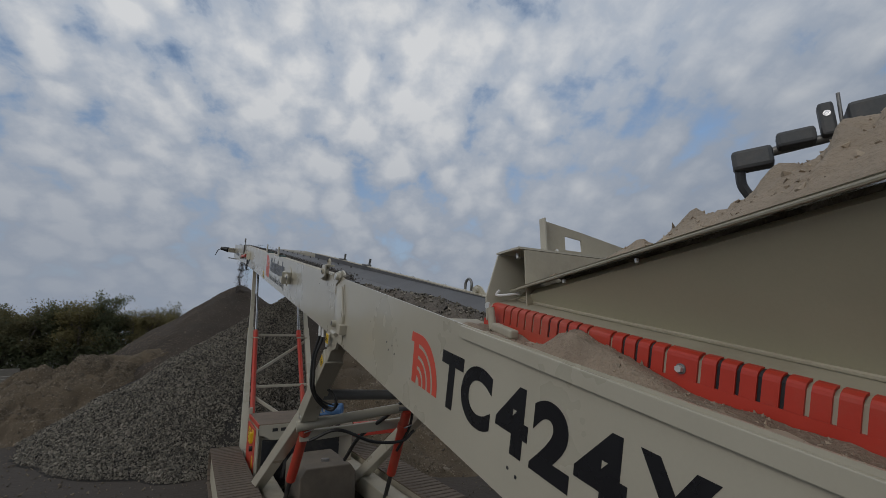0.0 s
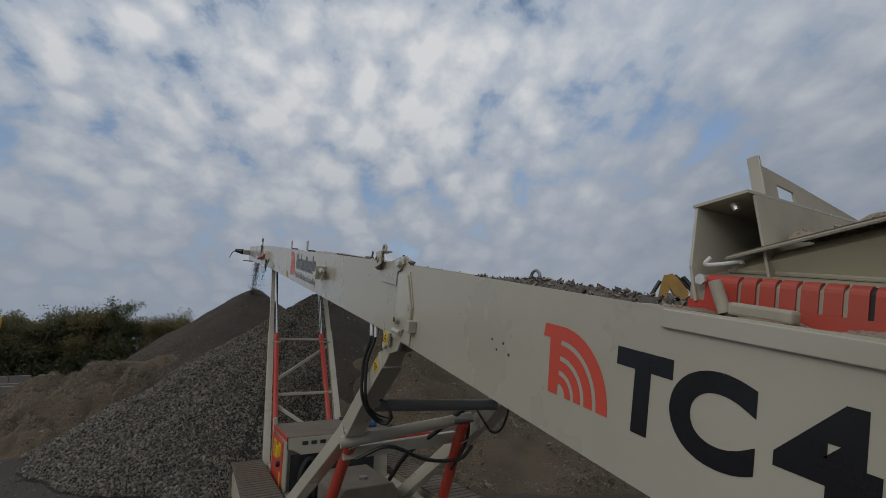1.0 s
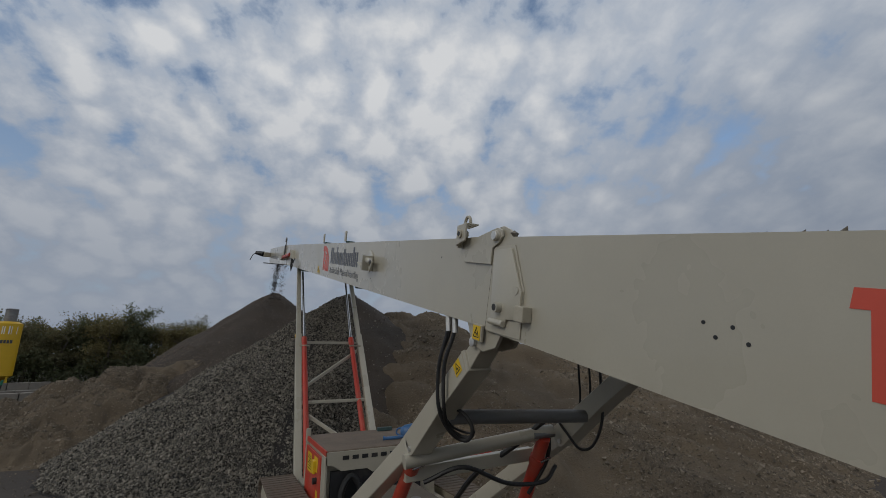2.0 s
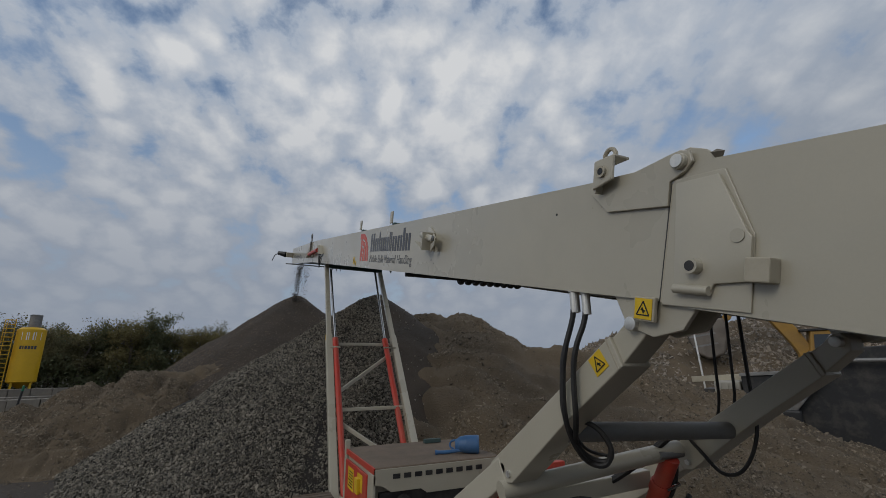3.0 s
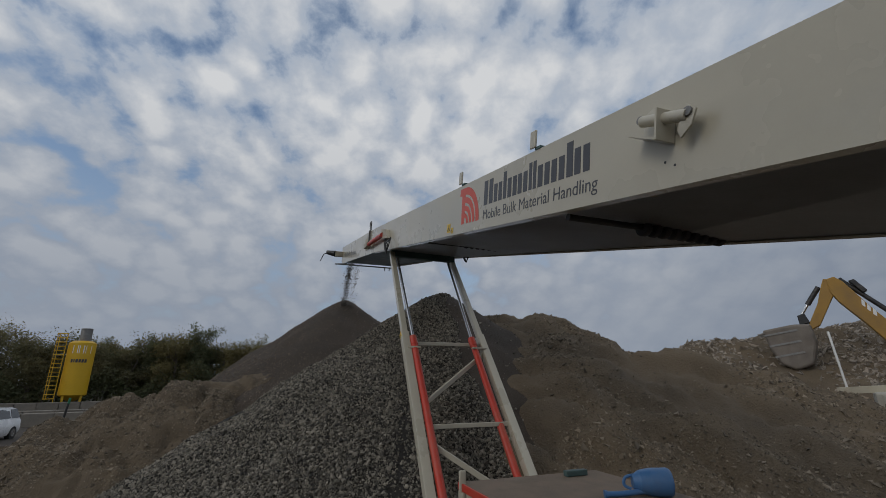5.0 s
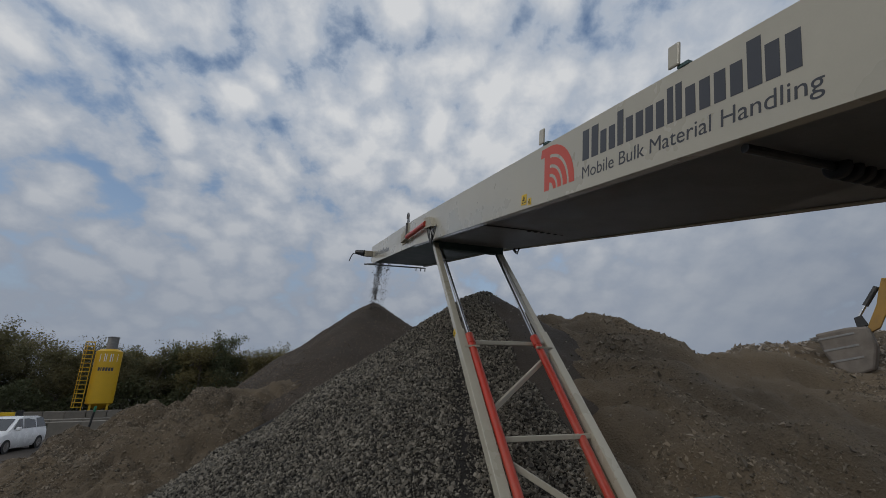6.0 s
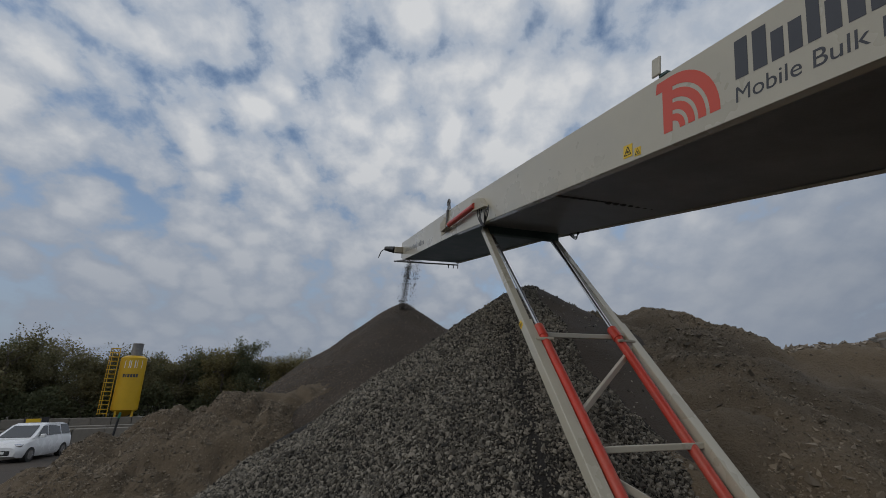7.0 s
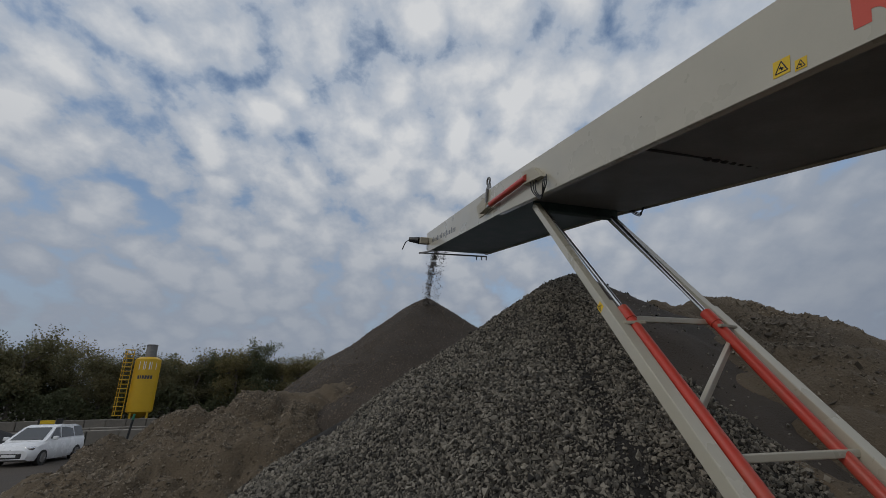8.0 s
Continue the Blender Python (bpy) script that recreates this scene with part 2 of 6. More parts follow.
def part(name, bm, mat, parent=None, label="", smooth=False):
    """Links a bmesh as one mesh object under a thing or a part."""
    me = bpy.data.meshes.new(name)
    bmesh.ops.recalc_face_normals(bm, faces=bm.faces)
    bm.to_mesh(me)
    bm.free()
    me.materials.append(mat)
    if smooth:
        for p in me.polygons:
            p.use_smooth = True
        me.set_sharp_from_angle(angle=radians(40))
    ob = new(name, me)
    ob.parent = parent
    if label:
        tagged(ob, label)
    return ob


def shape(name, mat, parent, fn, *args, label="", smooth=False, **kw):
    """One part from one call of a helper above."""
    bm = bmesh.new()
    fn(bm, *args, **kw)
    return part(name, bm, mat, parent, label, smooth)


def thing(name, label, category, m=None, group="", kind=""):
    ob = new(name)
    if m is not None:
        ob.matrix_world = m
    return tagged(ob, label, category, group, kind)


def mesh_object(name, verts, faces, mat, smooth=True):
    me = bpy.data.meshes.new(name)
    me.from_pydata(verts, [], faces)
    me.materials.append(mat)
    if smooth:
        for p in me.polygons:
            p.use_smooth = True
    return new(name, me)


# ---- ground and heaps ----
def fbm(x, y, s, octaves=4, seed=0.0):
    v, a, f = 0.0, 1.0, s
    for _ in range(octaves):
        v += a * noise.noise((x * f + seed, y * f - seed, seed * 1.7))
        a, f = a * 0.5, f * 2.03
    return v


def ridge_height(x, y, ridge, tip=0.12):
    """Height of a heap: the highest of slopes that fall away from a crest line of (x, y, z, slope)."""
    best = -9.0
    for (ax, ay, az, sa), (bx, by, bz, sb) in zip(ridge, ridge[1:]):
        dx, dy = bx - ax, by - ay
        k = max(0.0, min(1.0, ((x - ax) * dx + (y - ay) * dy) / (dx * dx + dy * dy + 1e-9)))
        d = math.hypot(x - ax - k * dx, y - ay - k * dy)
        best = max(best, az + (bz - az) * k - (sa + (sb - sa) * k) * (math.sqrt(d * d + tip) - 0.866 * math.sqrt(tip)))
    return best


def heap(name, ridge, x0, x1, y0, y1, step, rough, mat, seed, label, gullies=0.0, foot=-0.05, tip=0.12, ledges=0.0):
    """A heap as a height field over a rectangle; parts under the ground level are left out."""
    nx, ny = int((x1 - x0) / step) + 1, int((y1 - y0) / step) + 1
    verts, keep, faces = [], {}, []
    H = {}
    for i in range(nx):
        for j in range(ny):
            x, y = x0 + i * step, y0 + j * step
            wx, wy = x + 0.35 * fbm(x, y, 0.5, 2, seed + 5), y + 0.35 * fbm(x, y, 0.5, 2, seed + 9)
            h = ridge_height(wx, wy, ridge, tip)
            if h > -0.6:
                h += rough * fbm(x, y, 0.9, 5, seed)
                if gullies:
                    g = abs(noise.noise((x * 0.75 + y * 0.45, y * 0.55 - x * 0.2, seed)))
                    h -= gullies * max(0.0, 1 - g * 4) * min(1.0, max(0.0, h))
                    h += gullies * 0.35 * abs(noise.noise((x * 2.1, y * 2.1, seed + 3))) + gullies * 0.16 * noise.noise((x * 6.0, y * 6.0, seed + 4))
                if ledges and h > 0.1:
                    k = h / 0.6 + 2.2 * fbm(x, y, 0.8, 3, seed + 13)
                    k -= math.floor(k)
                    step_up = max(0.0, min(1.0, (k - 0.6) / 0.25))
                    h += ledges * 0.5 * (step_up * step_up * (3 - 2 * step_up) - k)
            H[i, j] = max(h, foot - 0.25)
    for i in range(nx - 1):
        for j in range(ny - 1):
            q = [(i, j), (i + 1, j), (i + 1, j + 1), (i, j + 1)]
            if max(H[k] for k in q) < foot:
                continue
            for k in q:
                if k not in keep:
                    keep[k] = len(verts)
                    verts.append((x0 + k[0] * step, y0 + k[1] * step, H[k]))
            faces.append([keep[k] for k in q])
    ob = mesh_object(name, verts, faces, mat)
    tagged(ob, label, "heap", kind="structure")

    def at(x, y):
        i, j = math.floor((x - x0) / step), math.floor((y - y0) / step)
        if not (0 <= i < nx - 1 and 0 <= j < ny - 1):
            return -1.0
        u, v = (x - x0) / step - i, (y - y0) / step - j
        return (H[i, j] * (1 - u) + H[i + 1, j] * u) * (1 - v) + (H[i, j + 1] * (1 - u) + H[i + 1, j + 1] * u) * v

    return at


A_RIDGE = [(2.1, 27.4, 6.38, 0.69), (2.15, 27.45, 6.38, 0.69)]
B_RIDGE = [(4.0, 19.6, 5.38, 0.665), (4.1, 19.7, 5.36, 0.665)]
C_RIDGE = [(6.1, 19.4, 4.72, 0.62), (6.8, 18.3, 4.86, 0.60), (7.3, 17.1, 4.15, 0.60), (7.7, 16.0, 3.5, 0.56), (8.6, 15.3, 3.36, 0.54), (10.0, 14.05, 2.93, 0.5), (10.9, 13.4, 2.6, 0.48), (11.6, 12.4, 2.2, 0.46), (11.9, 11.4, 1.4, 0.40), (11.6, 9.2, 0.3, 0.35)]
D_RIDGE = [(-6.0, 22.0, 1.85, 0.64), (-5.2, 22.4, 2.25, 0.7), (-3.6, 23.0, 2.65, 0.7), (-1.3, 24.0, 3.0, 0.66), (2.0, 25.0, 3.7, 0.6)]
E_RIDGE = [(21.0, 27.6, 3.7, 0.62), (22.2, 27.5, 4.2, 0.6), (24.0, 27.4, 4.75, 0.55), (28.0, 26.2, 5.15, 0.55), (32.0, 24.8, 5.85, 0.5), (35.0, 22.5, 6.2, 0.5), (39.0, 20.0, 7.4, 0.5), (52.0, 12.0, 8.0, 0.5)]
at_a = heap("fresh_fines_heap", A_RIDGE, -8, 12, 17.5, 38, 0.14, 0.05, FINES, 1.0, "conical brown heap of fresh fine gravel below the conveyor head", tip=0.01)
at_b = heap("gravel_heap", B_RIDGE, -5, 13, 11, 29, 0.12, 0.09, GRAVEL_GAP_SHADE, 2.0, "tall heap of coarse grey crushed gravel on bare ground, bed darkened as shade between stones")
at_c = heap("spoil_heap", C_RIDGE, -1, 24, 2, 31, 0.13, 0.16, EARTH, 3.0, "long brown spoil heap of earth and stones", 0.25, ledges=0.15)
at_d = heap("earth_bank", D_RIDGE, -11.5, 6, 17, 30, 0.09, 0.10, EARTH, 4.0, "eroded brown earth bank with a broken crest", 0.26, ledges=0.32)
at_e = heap("rubble_heap", E_RIDGE, 4, 62, 2, 44, 0.35, 0.35, EARTH, 5.0, "high heap of earth and broken concrete rubble")



def lee_line(x, y):
    """Where the coarse gravel ends and the fines of the lee side begin."""
    return max(3.05, 4.15 - 0.23 * (19.5 - y)) + 0.30 * fbm(x, y, 0.6, 3, 21.0)


gravel_mesh = bpy.data.objects["gravel_heap"].data
gravel_mesh.materials.append(FINES)
for p in gravel_mesh.polygons:
    c = p.center
    p.material_index = int(c.x > lee_line(c.x, c.y))

lines = sorted({*[i * 1.0 for i in range(-30, 61)], *[-60, -45, 75, 90, 120, 160, 220, 320, 500, 900, 1600], *[-80, -120, -200, -400, -800, -1600]})
gv = [(x, y, 0.05 * fbm(x, y, 0.25, 3, 11.0) if abs(x) < 60 and abs(y) < 90 else 0.0) for x in lines for y in lines]
gn = len(lines)
gf = [(i * gn + j, (i + 1) * gn + j, (i + 1) * gn + j + 1, i * gn + j + 1) for i in range(gn - 1) for j in range(gn - 1)]
tagged(mesh_object("ground", gv, gf, GROUND), "trodden brown quarry ground with puddle stains", "ground", kind="structure")


# ---- the mobile conveyor ----
BOOM = pose(0, 4.58, 3.69, math.degrees(math.atan(0.2295)))  # along the boom: y; square to it: z
NEAR, FAR = 1.36, 3.50


def boom_at(y, z):
    """A place in the boom's own lines (along, across) from world y and z."""
    p = BOOM.inverted() @ Vector((0, y, z))
    return p.y, p.z


conveyor = thing("mobile_conveyor", "pebble-grey tracked mobile conveyor with red cylinders, boom raised over gravel heaps", "conveyor")


def boom_part(name, mat, fn, *args, label="", smooth=False, parent=None, **kw):
    return shape(name, mat, parent or conveyor, fn, *args, label=label, smooth=smooth, m=BOOM, **kw)


# Side plates: the front length, and the deeper rear length behind the fold.
S_FOLD, S_HEAD, S_TAIL = 0.28, 20.2, -7.0
REAR = [(S_TAIL, 0.0), (-2.45, -0.03), (S_FOLD, 0.0), (S_FOLD + 0.03, -0.69), (-2.75, -0.76), (S_TAIL, -0.86)]
FRONT = [(S_FOLD + 0.012, 0.0), (13.0, 0.0), (S_HEAD, -0.15), (S_HEAD, -0.72), (S_HEAD - 0.4, -0.83), (13.0, -0.665), (S_FOLD + 0.042, -0.675)]
boom_part("rear_side_plate", GREY, prism, REAR, NEAR, NEAR + 0.012)
boom_part("front_side_plate", GREY, prism, FRONT, NEAR, NEAR + 0.012)


def far_edge(s):
    """Top edge of the far side plate, a little lower towards the hopper."""
    return min(0.0, -0.128 + 0.0118 * s)


boom_part("rear_side_plate", GREY, prism, [(S_TAIL, far_edge(S_TAIL)), (S_FOLD, far_edge(S_FOLD)), *REAR[3:]], FAR - 0.012, FAR)
boom_part("front_side_plate", GREY, prism, [(S_FOLD + 0.012, far_edge(S_FOLD)), *FRONT[1:6], (11.0, -0.68), (6.0, -0.735), (S_FOLD + 0.042, -0.80)], FAR - 0.012, FAR)
boom_part("top_flange", GREYD, box, (NEAR + 0.013, S_FOLD + 0.04, -0.012), (NEAR + 0.12, 13.0, 0.003))
boom_part("top_flange", GREYD, prism, [(-2.3, far_edge(-2.3) - 0.012), (-2.3, far_edge(-2.3) + 0.003), (10.8, 0.003), (10.8, -0.012)], FAR - 0.12, FAR - 0.013)
boom_part("bottom_flange", GREY, box, (NEAR + 0.013, S_FOLD + 0.16, -0.672), (NEAR + 0.10, 13.1, -0.660))
boom_part("bottom_flange", GREYD, prism, [(S_FOLD + 0.16, -0.797), (6.0, -0.733), (11.0, -0.678), (11.0, -0.668), (6.0, -0.723), (S_FOLD + 0.16, -0.787)], FAR - 0.10, FAR - 0.013)
bm = bmesh.new()
for x, dz in ((NEAR + 0.10, 0.0), (FAR - 0.10, 1.0)):
    for s, w in ((-6.9, -0.64 - 0.16 * dz), (0.4, -0.63 - 0.145 * dz), (6.0, -0.63 - 0.085 * dz), (11.8, -0.63 - 0.03 * dz)):
        bm.verts.new(BOOM @ Vector((x, s, w)))
bm.verts.ensure_lookup_table()
for k in range(3):
    bm.faces.new([bm.verts[i] for i in (k, k + 1, k + 5, k + 4)])
bmesh.ops.solidify(bm, geom=bm.faces[:], thickness=0.012)
part("belly_plate", bm, TROUGH, conveyor)
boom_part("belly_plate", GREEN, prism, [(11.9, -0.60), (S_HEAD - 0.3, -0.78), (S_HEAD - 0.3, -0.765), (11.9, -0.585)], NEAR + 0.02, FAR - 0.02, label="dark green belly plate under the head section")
boom_part("carry_belt", BELT, prism, [(NEAR + 0.16, -0.10), (NEAR + 0.55, -0.30), (FAR - 0.55, -0.30), (FAR - 0.14, -0.165), (FAR - 0.14, -0.150), (FAR - 0.54, -0.285), (NEAR + 0.54, -0.285), (NEAR + 0.16, -0.085)], -6.8, S_HEAD - 0.6, "y", label="dusty grey rubber carrying belt")
boom_part("return_belt", RUBBER, box, (NEAR + 0.3, -6.8, -0.56), (FAR - 0.3, S_HEAD - 0.1, -0.545), label="black rubber return belt")
boom_part("head_drum", RUBBER, rod, (NEAR + 0.2, S_HEAD + 0.02, -0.46), (FAR - 0.2, S_HEAD + 0.02, -0.46), 0.24, seg=28, smooth=True)
boom_part("skirt", BELT, prism, [(-2.3, -0.20), (-2.3, far_edge(-2.3) - 0.014), (10.8, -0.014), (10.8, -0.20)], FAR - 0.132, FAR - 0.120, label="grey rubber skirt")

# Weld seam and hinge gap covers at the fold.
boom_part("fold_gap", DARK, prism, [(S_FOLD + 0.002, -0.09), (S_FOLD + 0.011, -0.09), (S_FOLD + 0.041, -0.68), (S_FOLD + 0.032, -0.68)], NEAR - 0.004, NEAR + 0.004)
boom_part("seam", GREYD, prism, [(S_FOLD - 0.014, -0.09), (S_FOLD + 0.001, -0.09), (S_FOLD + 0.031, -0.68), (S_FOLD + 0.016, -0.68)], NEAR - 0.008, NEAR - 0.001)
bm = bmesh.new()
prism(bm, [(0.83, -0.08), (0.82, 0.0), (0.51, 0.004), (0.30, 0.055), (0.24, 0.066), (0.19, 0.052), (0.172, 0.0), (0.21, -0.045), (0.288, -0.085), (0.292, -0.205), (0.69, -0.20)], NEAR - 0.022, NEAR - 0.002, "x", BOOM, 0.004)
fold_plate = part("fold_plate", bm, GREY, conveyor)
bm = bmesh.new()
prism(bm, [(0.155, -0.05), (0.09, -0.045), (0.05, -0.01), (0.13, 0.055), (0.215, 0.082), (0.30, 0.066), (0.285, -0.03), (0.215, -0.06)], NEAR + 0.014, NEAR + 0.034, "x", BOOM, 0.004)
part("hinge_ear", bm, GREY, conveyor)
bm = bmesh.new()
rod(bm, (NEAR - 0.05, 0.233, 0.006), (NEAR + 0.05, 0.233, 0.006), 0.040, seg=24, m=BOOM, bevel=0.006)
pin = part("hinge_pin", bm, GREY, conveyor, smooth=True)
boom_part("pin_cap", ZINC, rod, (NEAR - 0.058, 0.233, 0.006), (NEAR - 0.05, 0.233, 0.006), 0.032, seg=20, parent=pin, smooth=True)
# The same hinge on the far side, with its lifting ring.
DROP = BOOM @ Matrix.Translation((0, 0.35, far_edge(0.5)))
bm = bmesh.new()
prism(bm, [(0.42, -0.02), (0.02, -0.02), (0.10, 0.04), (0.20, 0.105), (0.28, 0.12), (0.36, 0.10)], FAR - 0.034, FAR - 0.014, "x", DROP, 0.004)
far_ear = part("hinge_ear", bm, GREY, conveyor)
shape("hinge_pin", GREY, far_ear, rod, (FAR - 0.09, 0.277, 0.045), (FAR + 0.04, 0.277, 0.045), 0.052, seg=20, bevel=0.006, m=DROP)
bm = bmesh.new()
hose(bm, [(FAR - 0.05, 0.42, 0.02), (FAR - 0.05, 0.42, 0.13), (FAR - 0.05, 0.50, 0.185), (FAR - 0.05, 0.58, 0.13), (FAR - 0.05, 0.58, 0.02)], 0.02, 10, m=DROP)
part("ring", bm, STEEL, far_ear, smooth=True)
# Lifting lug: bent plate with a tube boss and an eye plate.
bm = bmesh.new()
prism(bm, [(0.75, -0.075), (0.75, 0.095), (0.60, 0.115), (0.60, -0.03)], NEAR - 0.09, NEAR - 0.072, "x", BOOM, 0.008)
prism(bm, [(0.75, -0.09), (0.75, 0.10), (0.735, 0.10), (0.735, -0.09)], NEAR - 0.075, NEAR - 0.002, "x", BOOM, 0.004)
prism(bm, [(0.60, 0.115), (0.75, 0.095), (0.75, 0.08), (0.60, 0.10)], NEAR - 0.075, NEAR + 0.03, "x", BOOM, 0.004)
lug = part("lifting_lug", bm, GREY, conveyor)
boom_part("tube_boss", GREYD, rod, (NEAR - 0.105, 0.68, 0.024), (NEAR - 0.03, 0.68, 0.024), 0.034, seg=18, parent=lug, smooth=True)
boom_part("bore", DARK, rod, (NEAR - 0.1065, 0.68, 0.024), (NEAR - 0.10, 0.68, 0.024), 0.020, seg=18, parent=lug)
bm = bmesh.new()
hose(bm, [(NEAR - 0.02, 0.695 + 0.042 * math.cos(k), 0.125 + 0.048 * math.sin(k)) for k in (-0.7, 0.2, 0.9, 1.57, 2.3, 3.0, 3.9)], 0.013, 8, 5, BOOM)
part("ring", bm, GREYD, lug, smooth=True)
# Clamp plate behind the fold.
bm = bmesh.new()
prism(bm, [(0.27, -0.075), (0.02, -0.06), (-0.118, -0.36), (-0.118, -0.683), (0.30, -0.69)], NEAR - 0.010, NEAR - 0.001, "x", BOOM, 0.003)
part("doubler_plate", bm, GREY, conveyor)
bm = bmesh.new()
prism(bm, [(0.245, -0.10), (0.035, -0.085), (-0.10, -0.35), (-0.118, -0.37), (-0.118, -0.557), (0.032, -0.575), (0.05, -0.625), (0.215, -0.625), (0.225, -0.60)], NEAR - 0.030, NEAR - 0.011, "x", BOOM, 0.005)
rod(bm, (NEAR - 0.036, 0.045, -0.607), (NEAR - 0.036, 0.215, -0.607), 0.022, seg=14, m=BOOM)
clamp = part("clamp_plate", bm, GREY, conveyor, smooth=True)
boom_part("tube_boss", GREY, rod, (NEAR - 0.075, 0.118, -0.50), (NEAR - 0.01, 0.118, -0.50), 0.036, seg=20, parent=clamp, smooth=True)
boom_part("bore", DARK, rod, (NEAR - 0.0765, 0.118, -0.50), (NEAR - 0.07, 0.118, -0.50), 0.024, seg=20, parent=clamp)
boom_part("stop_block", GREYD, box, (NEAR - 0.075, -0.215, -0.56), (NEAR - 0.001, -0.119, -0.46), bevel=0.006)
boom_part("stop_pin", GREY, rod, (NEAR - 0.0315, -0.062, -0.365), (NEAR - 0.036, -0.062, -0.365), 0.03, seg=16, parent=clamp, smooth=True)
# Bolt holes.
for s, w in ((-1.32, -0.381), (-1.436, -0.384), (-1.373, -0.433), (-1.496, -0.437), (-2.972, -0.614), (-3.035, -0.629), (1.17, -0.17), (3.33, -0.503), (3.255, -0.537), (8.8, -0.32)):
    boom_part("bolt_hole", DARK, rod, (NEAR - 0.0015, s, w), (NEAR + 0.004, s, w), 0.009, seg=10)
# Folding bracket: two ears and a tube.
bm = bmesh.new()
prism(bm, [(3.51, -0.31), (3.50, -0.14), (3.42, -0.11), (3.26, -0.20), (3.26, -0.41)], NEAR - 0.012, NEAR - 0.001, "x", BOOM, 0.003)
prism(bm, [(3.27, -0.40), (3.51, -0.31), (3.51, -0.296), (3.27, -0.386)], NEAR - 0.16, NEAR - 0.012, "x", BOOM)
prism(bm, [(3.27, -0.40), (3.27, -0.20), (3.255, -0.20), (3.255, -0.40)], NEAR - 0.16, NEAR - 0.012, "x", BOOM)
prism(bm, [(3.03, -0.27), (3.10, -0.22), (3.16, -0.36), (3.13, -0.42), (3.06, -0.36)], NEAR - 0.10, NEAR - 0.085, "x", BOOM, 0.003)
rod(bm, (NEAR - 0.09, 3.09, -0.29), (NEAR - 0.09, 3.44, -0.22), 0.038, seg=18, m=BOOM)
bracket = part("fold_bracket", bm, GREY, conveyor, smooth=True)
for s, w in ((3.44, -0.215), (3.08, -0.275)):
    boom_part("tube_end", STEEL, rod, (NEAR - 0.115, s, w), (NEAR - 0.08, s, w), 0.028, seg=16, parent=bracket, smooth=True)
# Mirror-like guard plates on short arms along the near top edge.
for s in (4.94, 6.84):
    bm = bmesh.new()
    box(bm, (NEAR - 0.03, s - 0.055, 0.02), (NEAR - 0.005, s + 0.05, 0.20), BOOM, 0.012)
    guard = part("edge_guard", bm, GREY, conveyor)
    boom_part("foot", GREEN, box, (NEAR - 0.01, s - 0.12, 0.0), (NEAR + 0.12, s - 0.02, 0.03), parent=guard, bevel=0.005)
for s in (5.3, 7.4):
    e = far_edge(s)
    bm = bmesh.new()
    beam(bm, (FAR - 0.06, s, e), (FAR - 0.06, s - 0.05, e + 0.18), 0.05, 0.025, (0, 1, 0), 0.004, BOOM)
    guard = part("edge_guard", bm, STEEL, conveyor)
    boom_part("foot", STEEL, box, (FAR - 0.14, s - 0.05, e + 0.004), (FAR - 0.02, s + 0.30, e + 0.04), parent=guard)
for k in range(16):
    s = 0.9 + 0.62 * k
    boom_part("flange_bolt", ZINC, rod, (FAR - 0.07, s, far_edge(s)), (FAR - 0.07, s, far_edge(s) + 0.022), 0.016, seg=6)
# Return idlers at the far lower edge.
for s, r_ in ((4.5, 0.085), (8.9, 0.05)):
    w = -0.70 if s < 6 else -0.625
    idler = boom_part("return_idler", DARK, rod, (NEAR + 0.12, s, w), (FAR - 0.08, s, w), 0.03, seg=10, label="return roller with black rubber discs")
    for k in range(9):
        x = NEAR + 0.95 + 0.122 * k
        boom_part("rubber_disc", RUBBER, rod, (x, s, w), (x + 0.06, s, w), r_, seg=16, bevel=0.012, parent=idler)
boom_part("belly_seam", GREYD, box, (NEAR + 0.12, 3.62, -0.637), (FAR - 0.12, 3.67, -0.631))


# Stickers: yellow plate, black triangle frame and a bar for the pictogram.
def warning(s, w, size, x, parent, m=BOOM, tilt=0.0):
    t = m @ Matrix.Translation((x, s, w)) @ pose(0, 0, 0, tilt)
    h = size / 2
    plate = shape("warning_sticker", YELLOW, parent, box, (-0.003, -h, -h), (0.0, h, h), t, 0.001, label="yellow warning sticker with a black triangle")
    bm = bmesh.new()
    a, b, c = Vector((-0.004, -h * 0.72, -h * 0.6)), Vector((-0.004, h * 0.72, -h * 0.6)), Vector((-0.004, 0, h * 0.72))
    for p, q in ((a, b), (b, c), (c, a)):
        beam(bm, p, q, 0.002, h * 0.12, (0, 0, 1) if p.z == q.z else (0, 1, 0), 0, t)
    beam(bm, (-0.004, -h * 0.25, -h * 0.2), (-0.004, h * 0.25, -h * 0.05), 0.002, h * 0.16, (0, 0, 1), 0, t)
    beam(bm, (-0.004, -h * 0.1, -h * 0.42), (-0.004, h * 0.12, h * 0.12), 0.002, h * 0.14, (0, 0, 1), 0, t)
    part("pictogram", bm, DECAL_BLACK, plate)


boom_part("sticker_plate", GREYD, box, (NEAR - 0.03, 0.325, -0.785), (NEAR - 0.004, 0.452, -0.66), bevel=0.006)
warning(0.388, -0.722, 0.105, NEAR - 0.031, conveyor)
warning(7.24, -0.555, 0.13, NEAR - 0.001, conveyor)
warning(7.10, -0.60, 0.085, NEAR - 0.001, conveyor)


